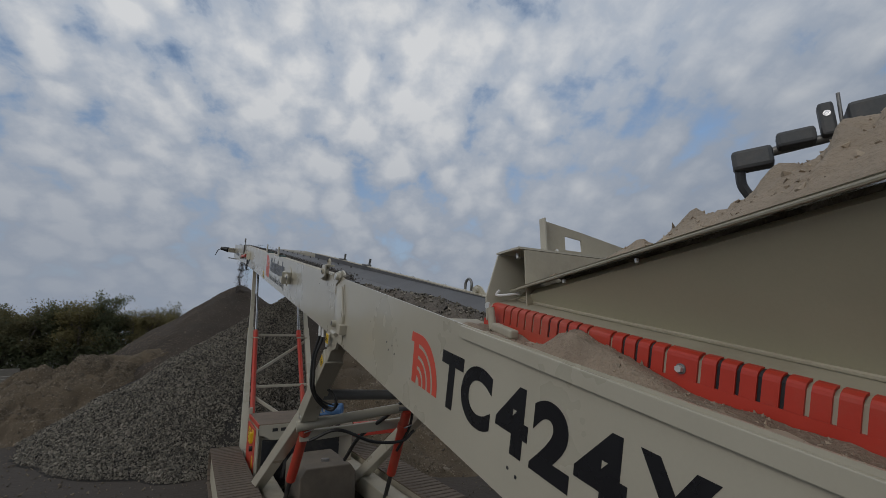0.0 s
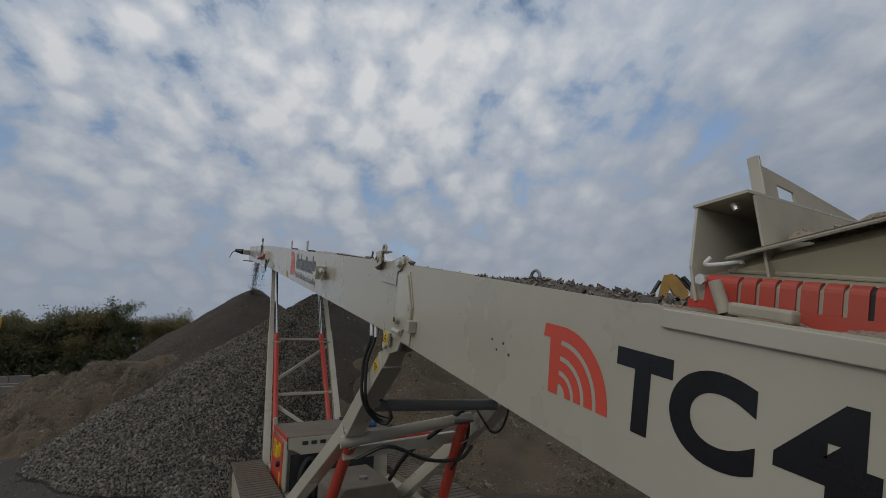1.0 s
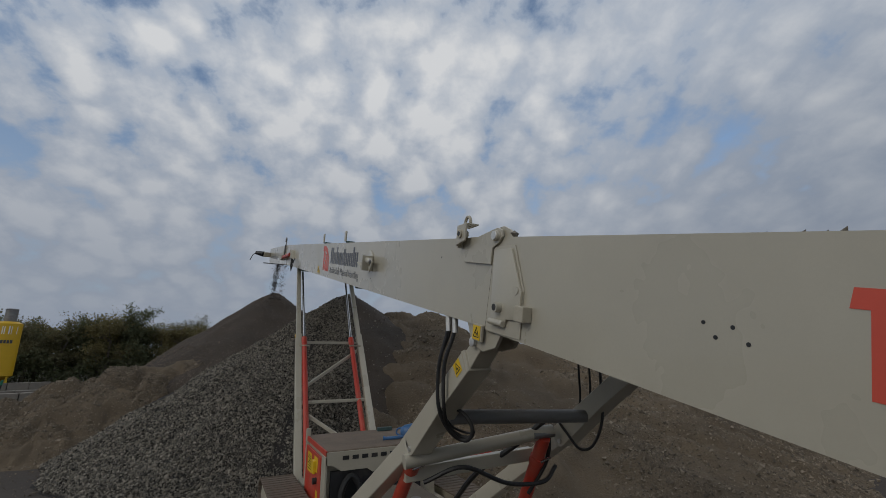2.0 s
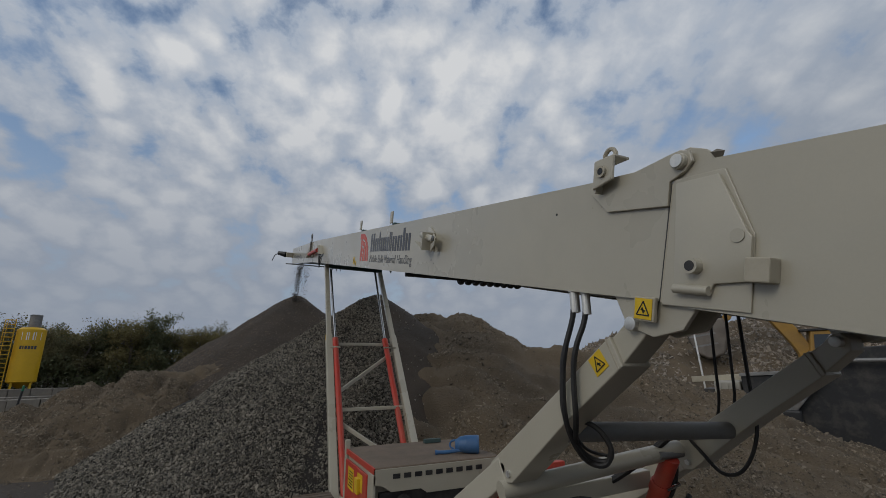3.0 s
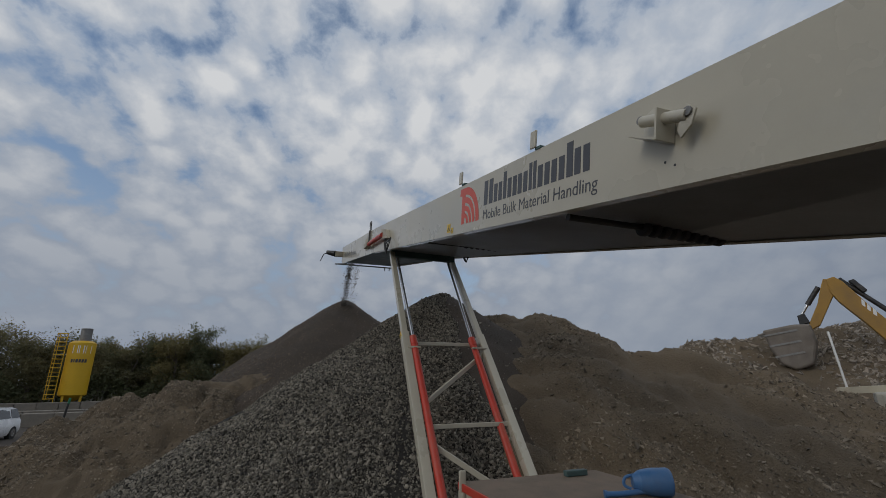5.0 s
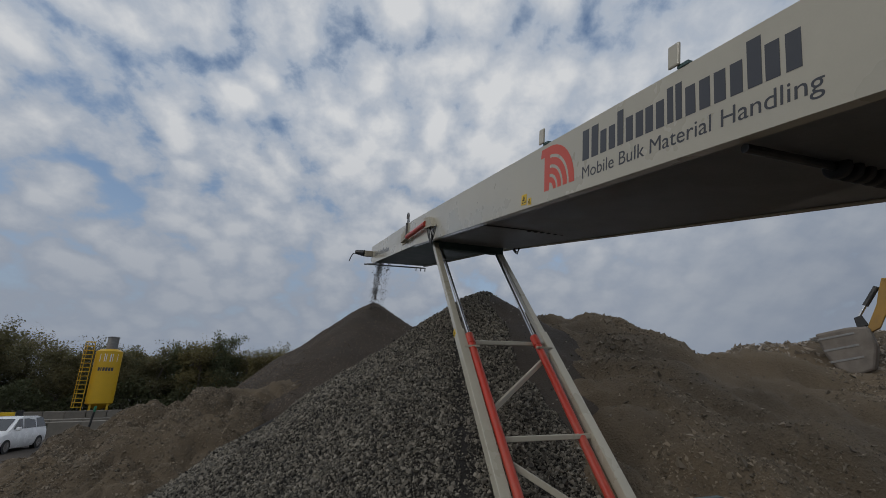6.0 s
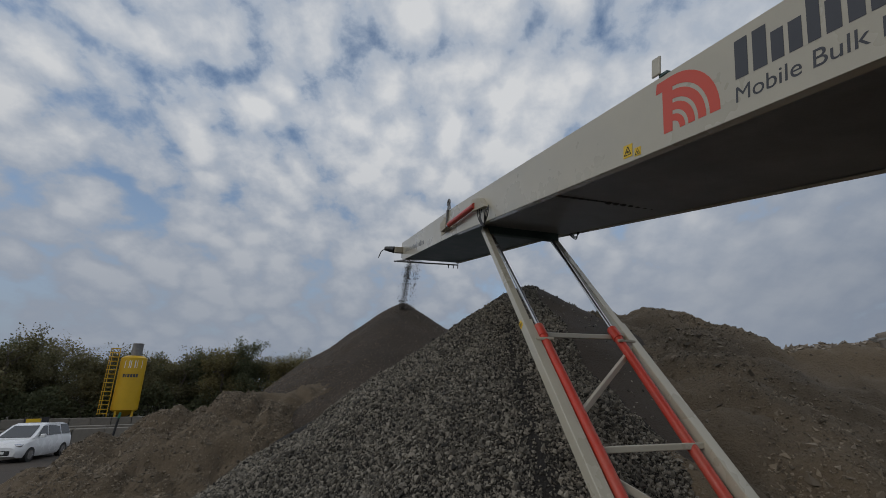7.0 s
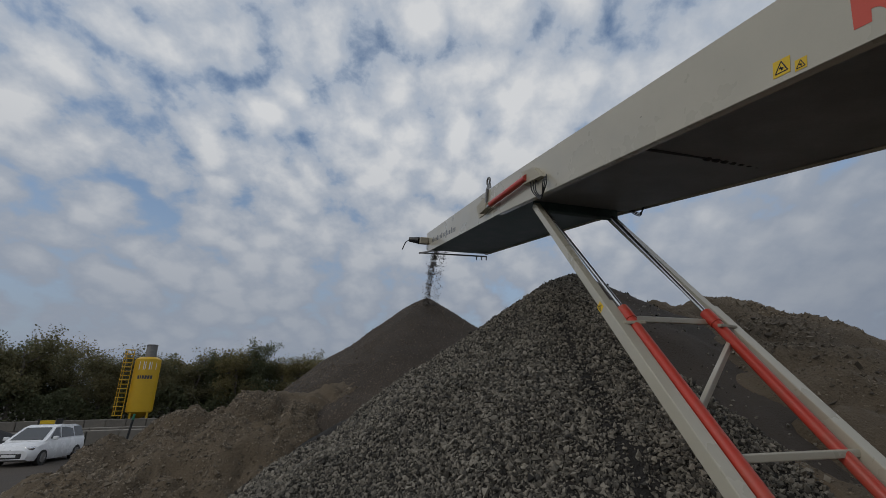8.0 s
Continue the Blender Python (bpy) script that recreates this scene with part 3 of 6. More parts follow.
# Lettering.
def glyphs(text, width, height, offset, depth=0.0012):
    """A mesh of text fitted to a width and a height, standing from 0, 0."""
    cu = bpy.data.curves.new("letters", "FONT")
    cu.body, cu.size, cu.offset, cu.extrude = text, 1.0, offset, 0.004
    ob = bpy.data.objects.new("letters", cu)
    scene.collection.objects.link(ob)
    bpy.context.view_layer.update()
    me = bpy.data.meshes.new_from_object(ob.evaluated_get(bpy.context.evaluated_depsgraph_get()))
    bpy.data.objects.remove(ob)
    co = np.array([v.co for v in me.vertices])
    lo, hi = co.min(0), co.max(0)
    me.transform(Matrix.Diagonal((width / (hi[0] - lo[0]), height / (hi[1] - lo[1]), depth / (hi[2] - lo[2]), 1)) @ Matrix.Translation((-lo[0], -lo[1], -lo[2])))
    return me


FACING = Matrix(((0, 0, -1, 0), (-1, 0, 0, 0), (0, 1, 0, 0), (0, 0, 0, 1)))  # text runs towards the tail, faces the near side


def lettering(name, text, s, w, width, height, offset, mat, label=""):
    me = glyphs(text, width, height, offset)
    me.transform(BOOM @ Matrix.Translation((NEAR - 0.0008, s, w)) @ FACING)
    me.materials.append(mat)
    ob = new(name, me)
    ob.parent = conveyor
    return tagged(ob, label) if label else ob


for ch, s, wd in (("T", -2.25, 0.255), ("C", -2.50, 0.295), ("4", -2.845, 0.245), ("2", -3.115, 0.24), ("4", -3.375, 0.245), ("X", -3.65, 0.28)):
    lettering("letter", ch, s, -0.545, wd, 0.325, 0.045, DECAL_BLACK, "large bold black letter on the side plate")
lettering("slogan", "Mobile Bulk Material Handling", 6.06, -0.60, 2.09, 0.155, 0.0, DECAL_SLATE, "thin slate lettering")


def bars(name, mat, s, w, items, label):
    """A brand name as plain upright bars, one part each: (offset, width, height)."""
    for o, wd, h in items:
        strokes = [(o, wd)] if wd < 0.1 else [(o, 0.42 * wd), (o + 0.58 * wd, 0.42 * wd)]
        for a, b in strokes:
            bm = bmesh.new()
            prism(bm, [(s - a, w), (s - a - b, w), (s - a - b + 0.03 * h, w + h), (s - a + 0.03 * h, w + h)], NEAR - 0.0022, NEAR - 0.0008, "x", BOOM)
            part(name, bm, mat, conveyor, label)


bars("name_bar", DECAL_SLATE, 6.06, -0.385, [(0.0, 0.24, 0.30), (0.27, 0.20, 0.215), (0.50, 0.075, 0.31), (0.605, 0.20, 0.215), (0.83, 0.19, 0.215), (1.05, 0.135, 0.28), (1.215, 0.20, 0.215), (1.445, 0.20, 0.215), (1.675, 0.09, 0.31), (1.785, 0.20, 0.23)], "slate bar of lettering on the side plate")
bars("name_bar", DECAL_SLATE, 19.3, -0.58, [(i * 0.19, 0.09, 0.12 + 0.05 * (i % 3 == 1)) for i in range(16)], "small slate bar of lettering near the head")


def emblem(s, w, width, height, label):
    """A red stem with a top bar, and curved bands to its right."""
    x0, x1, n = NEAR - 0.0022, NEAR - 0.0008, 12
    cs, cw = s - 0.28 * width, w - height

    def arc(r, a0, a1):
        return [(cs - 0.72 * width * r * math.cos(radians(a0 + (a1 - a0) * k / n)), cw + height * r * math.sin(radians(a0 + (a1 - a0) * k / n))) for k in range(n + 1)]

    bm = bmesh.new()
    prism(bm, [(s, w), (s + 0.02 * width, w - 0.20 * height), (s - 0.10 * width, w - 0.20 * height), (s - 0.13 * width, w - height), (cs, w - height), (cs, w)], x0, x1, "x", BOOM)
    stem = part("emblem", bm, DECAL_RED, conveyor, label)
    for r0, r1 in ((1.0, 0.80), (0.73, 0.57), (0.50, 0.36), (0.29, 0.17)):
        bm = bmesh.new()
        prism(bm, arc(r0, 0, 90) + arc(r1, 90, 0), x0, x1, "x", BOOM)
        part("band", bm, DECAL_RED, stem)


emblem(-1.79, -0.20, 0.43, 0.335, "red emblem of curved bands on the side plate")
emblem(6.85, -0.05, 0.66, 0.50, "red emblem of curved bands on the side plate")

# Head: fold cylinder, lug, lamp, scraper bar and hoses.
bm = bmesh.new()
beam(bm, (NEAR - 0.09, 13.5, -0.42), (NEAR - 0.09, 13.9, -0.47), 0.10, 0.14, m=BOOM)
prism(bm, [(14.5, -0.25), (14.0, -0.14), (13.3, -0.50), (14.3, -0.56)], NEAR - 0.016, NEAR - 0.001, "x", BOOM)
part("cylinder_bracket", bm, GREYD, conveyor)
bm = bmesh.new()
prism(bm, [(11.75, -0.16), (11.3, -0.20), (11.0, -0.42), (11.7, -0.40)], NEAR - 0.10, NEAR - 0.001, "x", BOOM)
part("cylinder_bracket", bm, GREYD, conveyor)
head_cyl = boom_part("fold_cylinder", RED, rod, (NEAR - 0.10, 11.55, -0.31), (NEAR - 0.10, 13.3, -0.43), 0.058, seg=18, smooth=True, label="red fold cylinder")
boom_part("piston_rod", CHROME, rod, (NEAR - 0.10, 13.3, -0.43), (NEAR - 0.10, 13.7, -0.47), 0.03, parent=head_cyl, smooth=True)
bm = bmesh.new()
prism(bm, [(13.85, 0.0), (13.55, 0.0), (13.62, 0.12), (13.78, 0.12)], NEAR - 0.02, NEAR + 0.0, "x", BOOM)
hose(bm, [(NEAR - 0.02, 13.7 + 0.09 * math.cos(k), 0.16 + 0.09 * math.sin(k)) for k in (-0.6, 0.5, 1.57, 2.6, 3.8)], 0.022, 8, 5, BOOM)
prism(bm, [(13.78, 0.0), (13.72, 0.0), (13.74, -0.35), (13.8, -0.35)], NEAR - 0.05, NEAR - 0.001, "x", BOOM)
part("lifting_lug", bm, STEEL, conveyor, smooth=True)
bm = bmesh.new()
box(bm, (NEAR - 0.30, S_HEAD - 0.35, -0.56), (NEAR - 0.001, S_HEAD + 0.05, -0.34), BOOM, 0.02)
motor = part("drum_motor", bm, GREYD, conveyor)
bm = bmesh.new()
rod(bm, (NEAR - 0.30, S_HEAD - 0.1, -0.44), (NEAR - 0.62, S_HEAD + 0.1, -0.40), 0.13, 0.08, m=BOOM)
part("motor_cap", bm, DARK, motor, smooth=True)
bm = bmesh.new()
hose(bm, [(NEAR - 0.55, S_HEAD + 0.05, -0.42), (NEAR - 0.74, S_HEAD + 0.1, -0.5), (NEAR - 0.86, S_HEAD + 0.1, -0.78)], 0.018, m=BOOM)
part("hose", bm, RUBBER, motor, smooth=True)
bm = bmesh.new()
beam(bm, (NEAR - 0.25, S_HEAD + 0.1, -0.86), (FAR + 0.1, S_HEAD - 0.2, -0.86), 0.07, 0.05, m=BOOM)
beam(bm, (NEAR + 0.1, S_HEAD - 0.9, -0.84), (NEAR - 0.2, S_HEAD + 0.2, -0.86), 0.06, 0.05, m=BOOM)
for x in (FAR - 0.3, FAR - 0.1, FAR + 0.08):
    rod(bm, (x, S_HEAD - 0.2, -0.86), (x, S_HEAD - 0.2, -1.0), 0.02, m=BOOM)
part("scraper_bar", bm, STEEL, conveyor)
for x, s in ((NEAR - 0.03, 11.1), (FAR + 0.02, 11.6)):
    for k in range(3):
        bm = bmesh.new()
        r = 0.16 + 0.05 * k
        hose(bm, [(x - 0.02 * k, s - 0.14, -0.40 - 0.04 * k), (x - 0.05 - 0.03 * k, s - 0.24, -0.58), (x - 0.07, s - 0.12, -0.66 - r * 0.5), (x - 0.05, s + 0.12 + 0.06 * k, -0.60), (x - 0.02 * k, s + 0.22 + 0.08 * k, -0.36)], 0.010, m=BOOM)
        part("hose", bm, RUBBER, conveyor, smooth=True)

# ---- tower legs ----
LEG = {1: ((1.60, 16.30, 5.66), (1.24, 11.85, 0.45)), 2: ((3.25, 16.50, 5.66), (2.85, 11.73, 0.45))}
RAM = {1: ((1.70, 16.15, 5.50), (1.58, 14.29, 3.40), (1.41, 11.81, 0.5)), 2: ((3.02, 16.15, 5.50), (2.82, 14.32, 3.40), (2.70, 11.95, 0.5))}


def along(a, b, z):
    a, b = Vector(a), Vector(b)
    return a + (b - a) * ((z - a.z) / (b.z - a.z))


for i in (1, 2):
    a, b = LEG[i]
    up = (Vector(b) - Vector(a)).cross(Vector((1, 0, 0)))
    shape("tower_leg", GREY, conveyor, beam, along(a, b, 3.5), b, 0.15, 0.15, up, 0.012)
    shape("inner_leg", GREY, conveyor, beam, a, along(a, b, 3.2), 0.115, 0.115, up, 0.01)
    t, m_, b2 = RAM[i]
    ram = shape("tower_cylinder", RED, conveyor, rod, m_, b2, 0.062, label="red tower cylinder", smooth=True, seg=20)
    shape("piston_rod", CHROME, ram, rod, t, m_, 0.03, smooth=True, label="chrome piston rod")
    shape("collar", RED, ram, rod, Vector(m_) + Vector((0, 0.02, 0.02)), along(m_, b2, 3.26), 0.072, smooth=True, seg=20)
    shape("clamp", GREYD, ram, beam, along(a, b, 3.22) + Vector((0, -0.09, 0)), along(m_, b2, 3.22) + Vector((0.09 if i == 1 else -0.09, -0.09, 0)), 0.05, 0.04)


def across(z):
    return along(*LEG[1], z), along(*LEG[2], z)


p, q = across(3.30)
shape("brace", GREY, conveyor, beam, p, q, 0.06, 0.07)
p2, q2 = across(1.92)
shape("brace", GREY, conveyor, beam, p2, q2, 0.06, 0.07)
shape("brace", GREY, conveyor, beam, along(*LEG[1], 2.15), along(*LEG[2], 3.15), 0.05, 0.08)
shape("brace", GREY, conveyor, beam, along(*LEG[1], 1.80), along(*LEG[2], 0.75), 0.05, 0.08)
p, q = LEG[1][0], LEG[2][0]
bm = bmesh.new()
beam(bm, Vector(p) + Vector((-0.02, 0, 0.02)), Vector(q) + Vector((0.04, -0.1, 0.02)), 0.12, 0.22)
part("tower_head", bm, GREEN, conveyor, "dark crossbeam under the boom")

# ---- lifting frame, powerpack and tracks ----
ARM_FOOT = Vector((1.14, 9.00, 0.45))
OFF = Vector((1.82, -0.06, -0.07))
for k in (0, 1):
    o = OFF * k
    bm = bmesh.new()
    prism(bm, [(5.42, 2.955), (5.345, 2.79), (5.86, 2.445), (6.49, 1.975), (6.60, 1.955), (6.80, 2.055), (6.70, 2.12)], 1.38, 1.60, "x", Matrix.Translation(o), 0.008)
    strut = part("lifting_strut", bm, GREY, conveyor)
    bm = bmesh.new()
    prism(bm, [(5.42, 2.945), (5.33, 3.01), (5.285, 3.055), (5.22, 3.07), (5.175, 3.03), (5.18, 2.95), (5.36, 2.80)], 1.402, 1.578, "x", Matrix.Translation(o), 0.008)
    part("strut_head", bm, GREY, strut)
    a, c = Vector((1.46, 6.62, 2.035)) + o, ARM_FOOT + o
    up = (c - a).cross(Vector((1, 0, 0)))
    shape("strut_arm", GREY, strut, beam, a, c, 0.17, 0.19, up, 0.012)
    p, q = Vector((1.49, 5.452, 2.94)) + o, Vector((1.49, 5.375, 2.773)) + o
    shape("weld_seam", GREYD, strut, beam, p, q, 0.226, 0.012, (0, 0.9, -0.4), 0.003)
    p = Vector((1.49, 5.24, 3.01)) + o
    shape("strut_pin", ZINC, strut, rod, p + Vector((-0.14, 0, 0)), p + Vector((0.14, 0, 0)), 0.038, smooth=True, seg=24, bevel=0.006)
    p = Vector((1.49, 6.52, 2.03)) + o
    shape("bolt", ZINC, strut, rod, p + Vector((-0.13, 0, 0)), p + Vector((0.13, 0, 0)), 0.025, seg=6)
    bm = bmesh.new()
    g = NEAR + 0.02 if k == 0 else FAR - 0.12
    prism(bm, [(0.64, -0.66), (0.53, -0.83), (0.36, -0.86), (0.20, -0.80), (0.12, -0.66)], g, g + 0.03, "x", BOOM, 0.004)
    prism(bm, [(0.64, -0.66), (0.53, -0.83), (0.36, -0.86), (0.20, -0.80), (0.12, -0.66)], g + 0.16, g + 0.19, "x", BOOM, 0.004)
    part("strut_gusset", bm, GREY, conveyor)
warning(0.0, 0.0, 0.115, 0.0, conveyor, Matrix.Translation((1.379, 5.52, 2.81)), -34)
warning(0.0, 0.0, 0.10, 0.0, conveyor, Matrix.Translation((along(*LEG[1], 3.46).x - 0.076, 14.44, 3.46)), 50)
CROSS = material("dark_grey_tube", (0.20, 0.20, 0.19), 0.5, 0.0, 0.15, 3.0, 60, 0.05, (0.15, 0.12, 0.09), 0.4)
shape("cross_tube", CROSS, conveyor, rod, (1.56, 6.06, 2.36), (3.22, 6.05, 2.27), 0.066, seg=20, smooth=True, label="dark cross tube between the struts")
shape("diagonal_tube", GREY, conveyor, rod, (1.35, 6.60, 1.90), (3.08, 6.45, 2.08), 0.07, seg=20, smooth=True)
shape("cross_beam", GREY, conveyor, beam, (1.45, 6.85, 1.72), (3.0, 6.75, 1.80), 0.10, 0.14)
for k in (0, 1):
    top, low = ((1.52, 6.62, 2.02), (1.50, 7.50, 1.0)) if k == 0 else ((2.94, 6.42, 2.02), (2.95, 7.02, 1.0))
    cyl = shape("lift_cylinder", RED, conveyor, rod, top, low, 0.072, seg=22, smooth=True, label="red lift cylinder")
    d = (Vector(low) - Vector(top)).normalized()
    shape("collar", RED, cyl, rod, Vector(top) + d * 0.25, Vector(top) + d * 0.33, 0.085, smooth=True, seg=22)
    shape("piston_rod", DARK, cyl, rod, low, Vector(low) + d * 0.5, 0.035, smooth=True)
    shape("pin", STEEL, cyl, rod, Vector(top) + Vector((-0.14, 0, 0.03)), Vector(top) + Vector((0.14, 0, 0.03)), 0.035, smooth=True)
    shape("fitting", CHROME, cyl, rod, Vector(top) + d * 0.3 + Vector((-0.02, -0.09, 0)), Vector(top) + d * 0.27 + Vector((0.09, -0.12, 0.02)), 0.014, smooth=True)

# Hoses.
for dx, s0 in ((0.0, 0.985), (0.02, 0.90), (0.05, 1.03)):
    p = BOOM @ Vector((NEAR + 0.03 + dx, s0, -0.68))
    bm = bmesh.new()
    hose(bm, [p, p + Vector((-0.015, 0.01, -0.16)), (1.335 + dx * 0.5, s0 + 4.76, 2.90), (1.325 + dx * 0.5, s0 + 4.79, 2.74), (1.335 + dx * 0.5, s0 + 4.81, 2.5), (1.42 + dx, 5.83, 2.33), (1.55 + dx, 5.86, 2.21 + dx), (1.63 + dx, 5.80, 2.20 + dx), (1.65, 5.77, 2.30), (1.60, 5.82, 2.41), (1.55, 5.95, 2.45), (1.6, 6.02, 2.38)], 0.017 if dx < 0.04 else 0.010)
    h = part("hydraulic_hose", bm, RUBBER, conveyor, "black hydraulic hose with zinc fitting", True)
    bm = bmesh.new()
    rod(bm, p + Vector((0, 0, 0.03)), p + Vector((0, 0, -0.13)), 0.026, m=None)
    rod(bm, p + Vector((0, 0, 0.05)), p + Vector((0, 0, 0.0)), 0.034, seg=6)
    part("fitting", bm, ZINC, h)
for pts, r in (([(1.52, 6.5, 1.72), (1.85, 6.3, 1.86), (2.35, 6.3, 1.66), (2.8, 6.3, 1.62), (3.02, 6.35, 1.74)], 0.022),
               ([(3.0, 6.6, 2.15), (3.08, 6.45, 2.27), (3.14, 6.3, 2.1), (3.2, 6.15, 1.93), (3.26, 6.0, 1.99), (3.3, 5.88, 2.28), (3.34, 5.9, 2.7), (3.36, 5.9, 3.42)], 0.015),
               ([(2.98, 6.6, 2.2), (3.05, 6.48, 2.05), (3.02, 6.5, 1.76), (2.9, 6.7, 1.4)], 0.022),
               ([(3.0, 6.3, 2.3), (2.7, 6.6, 1.95), (2.4, 7.0, 1.6), (2.3, 7.4, 1.2)], 0.03),
               ([(3.28, 5.95, 3.42), (3.26, 5.97, 2.8), (3.27, 6.0, 2.5), (3.3, 6.1, 2.3)], 0.012),
               ([(3.22, 6.05, 3.42), (3.2, 6.07, 2.8), (3.22, 6.1, 2.5), (3.28, 6.2, 2.3)], 0.012)):
    bm = bmesh.new()
    hose(bm, pts, r)
    part("hydraulic_hose", bm, RUBBER, conveyor, "black hydraulic hose", True)

# Powerpack cabinet.
X0, X1, Y0, Y1, ZT = 1.25, 3.15, 9.55, 11.25, 1.50
shape("cabinet_body", GREYD, conveyor, box, (X0 + 0.03, Y0 + 0.14, 0.25), (X1, Y1, ZT - 0.06), None, 0.01)
lid = shape("cabinet_top", material("dust_covered_lid", (0.20, 0.155, 0.115), 0.9, 0, 0.2, 3.0, 60, 0.4, (0.26, 0.19, 0.15), 0.5), conveyor, box, (X0 + 0.02, Y0 + 0.05, ZT - 0.06), (X1 + 0.02, Y1 + 0.02, ZT), None, 0.012, label="dust-covered cabinet lid")
shape("lid_rim", RED, lid, box, (X0 - 0.005, Y0 + 0.02, ZT - 0.075), (X0 + 0.02, Y1 + 0.02, ZT + 0.004), None, 0.006)
bm = bmesh.new()
prism(bm, [(X0, ZT - 0.02), (X1 - 0.05, ZT - 0.02), (X1 - 0.05, ZT - 0.36), (X0 + 0.75, ZT - 0.36), (X0 + 0.66, ZT - 0.30), (X0 + 0.24, ZT - 0.30), (X0 + 0.12, ZT - 0.22), (X0, ZT - 0.20)], Y0 + 0.02, Y0 + 0.05, "y", None, 0.003)
front = part("vent_panel", bm, GREY, conveyor)
for i in range(9):
    x = X0 + 0.26 + i * 0.155
    bm = bmesh.new()
    box(bm, (x, Y0 + 0.014, ZT - 0.145), (x + 0.10, Y0 + 0.019, ZT - 0.085), None, 0.0)
    part("vent_slot", bm, DARK, front)
door = shape("side_door", RED, conveyor, box, (X0 - 0.02, Y0 + 0.30, 0.35), (X0 + 0.015, Y1 - 0.15, ZT - 0.13), None, 0.012, label="red cabinet door with yellow stickers")
shape("door_jamb", GREY, conveyor, box, (X0 - 0.01, Y0 + 0.02, 0.25), (X0 + 0.028, Y0 + 0.28, ZT - 0.08), None, 0.008)
shape("door_jamb", GREY, conveyor, box, (X0 - 0.01, Y1 - 0.13, 0.25), (X0 + 0.028, Y1, ZT - 0.08), None, 0.008)
st = shape("warning_sticker", YELLOW, door, box, (X0 - 0.024, Y0 + 1.0, 1.0), (X0 - 0.0205, Y0 + 1.35, 1.3), None, 0.0, label="yellow instruction sticker")
bm = bmesh.new()
for i in range(6):
    box(bm, (X0 - 0.0255, Y0 + 1.04, 1.04 + i * 0.04), (X0 - 0.0245, Y0 + 1.31 - 0.05 * (i % 2), 1.055 + i * 0.04))
part("print_bar", bm, DECAL_BLACK, door)
shape("warning_sticker", YELLOW, door, box, (X0 - 0.024, Y0 + 0.50, 1.1), (X0 - 0.0205, Y0 + 0.78, 1.32), None, 0.0)
shape("warning_sticker", YELLOW, door, box, (X0 - 0.024, Y0 + 0.42, 0.62), (X0 - 0.0205, Y0 + 0.55, 0.85), None, 0.0)
shape("lock_handle", RUBBER, door, rod, (X0 - 0.08, Y0 + 0.55, 0.98), (X0 - 0.02, Y0 + 0.55, 0.98), 0.05, smooth=True)
shape("padlock_box", YELLOW, door, box, (X0 - 0.07, Y0 + 0.62, 1.06), (X0 - 0.02, Y0 + 0.78, 1.26), None, 0.01)
shape("lifting_tab", GREY, conveyor, box, (X0 - 0.03, Y1 - 0.10, ZT - 0.10), (X0 + 0.06, Y1 - 0.06, ZT + 0.14), None, 0.02)
shape("lifting_tab", GREEN, conveyor, box, (2.55, Y1 - 0.25, ZT + 0.004), (2.85, Y1 - 0.17, ZT + 0.07), None, 0.01)
shape("rear_rail", RED, conveyor, box, (2.95, 8.95, 1.22), (3.85, 9.05, 1.48), None, 0.01, label="red guard panel beside the cabinet")
shape("service_bay", DARK, conveyor, box, (X0 + 0.10, Y0 + 0.06, 0.35), (X0 + 1.6, Y0 + 0.135, ZT - 0.31))
shape("air_hose", RUBBER, conveyor, hose, [(X0 + 0.3, Y0 - 0.02, 0.5), (X0 + 0.25, Y0 - 0.02, 0.9), (X0 + 0.4, Y0 - 0.0, 1.12), (X0 + 0.55, Y0 - 0.02, 0.9), (X0 + 0.5, Y0, 0.5)], 0.05, smooth=True)
# Tank colour holds both dust and the shade below the boom.
shape("fuel_tank", material("dusty_shaded_tank", (0.15, 0.125, 0.095), 0.85, 0, 0.2, 3.0, 60, 0.2, (0.22, 0.175, 0.13), 0.5), conveyor, prism, [(1.75, 0.30), (2.70, 0.30), (2.70, 0.84), (2.60, 0.98), (1.85, 0.98), (1.75, 0.84)], 8.0, 9.3, "y", None, 0.02, label="dusty brown-grey fuel tank, its colour darkened for shade")
shape("tank_cap", STEEL, conveyor, rod, (2.25, 8.4, 0.98), (2.25, 8.4, 1.02), 0.07, smooth=True)
shape("chassis_beam", GREYD, conveyor, box, (1.25, 5.6, 0.30), (1.55, 12.1, 0.62), None, 0.02)
shape("chassis_beam", GREYD, conveyor, box, (2.95, 5.6, 0.30), (3.25, 12.1, 0.62), None, 0.02)
shape("chassis_crossbeam", GREYD, conveyor, box, (1.0, 7.0, 0.32), (3.5, 7.3, 0.55), None, 0.02)
shape("chassis_crossbeam", GREYD, conveyor, box, (1.0, 10.6, 0.32), (3.5, 10.9, 0.55), None, 0.02)
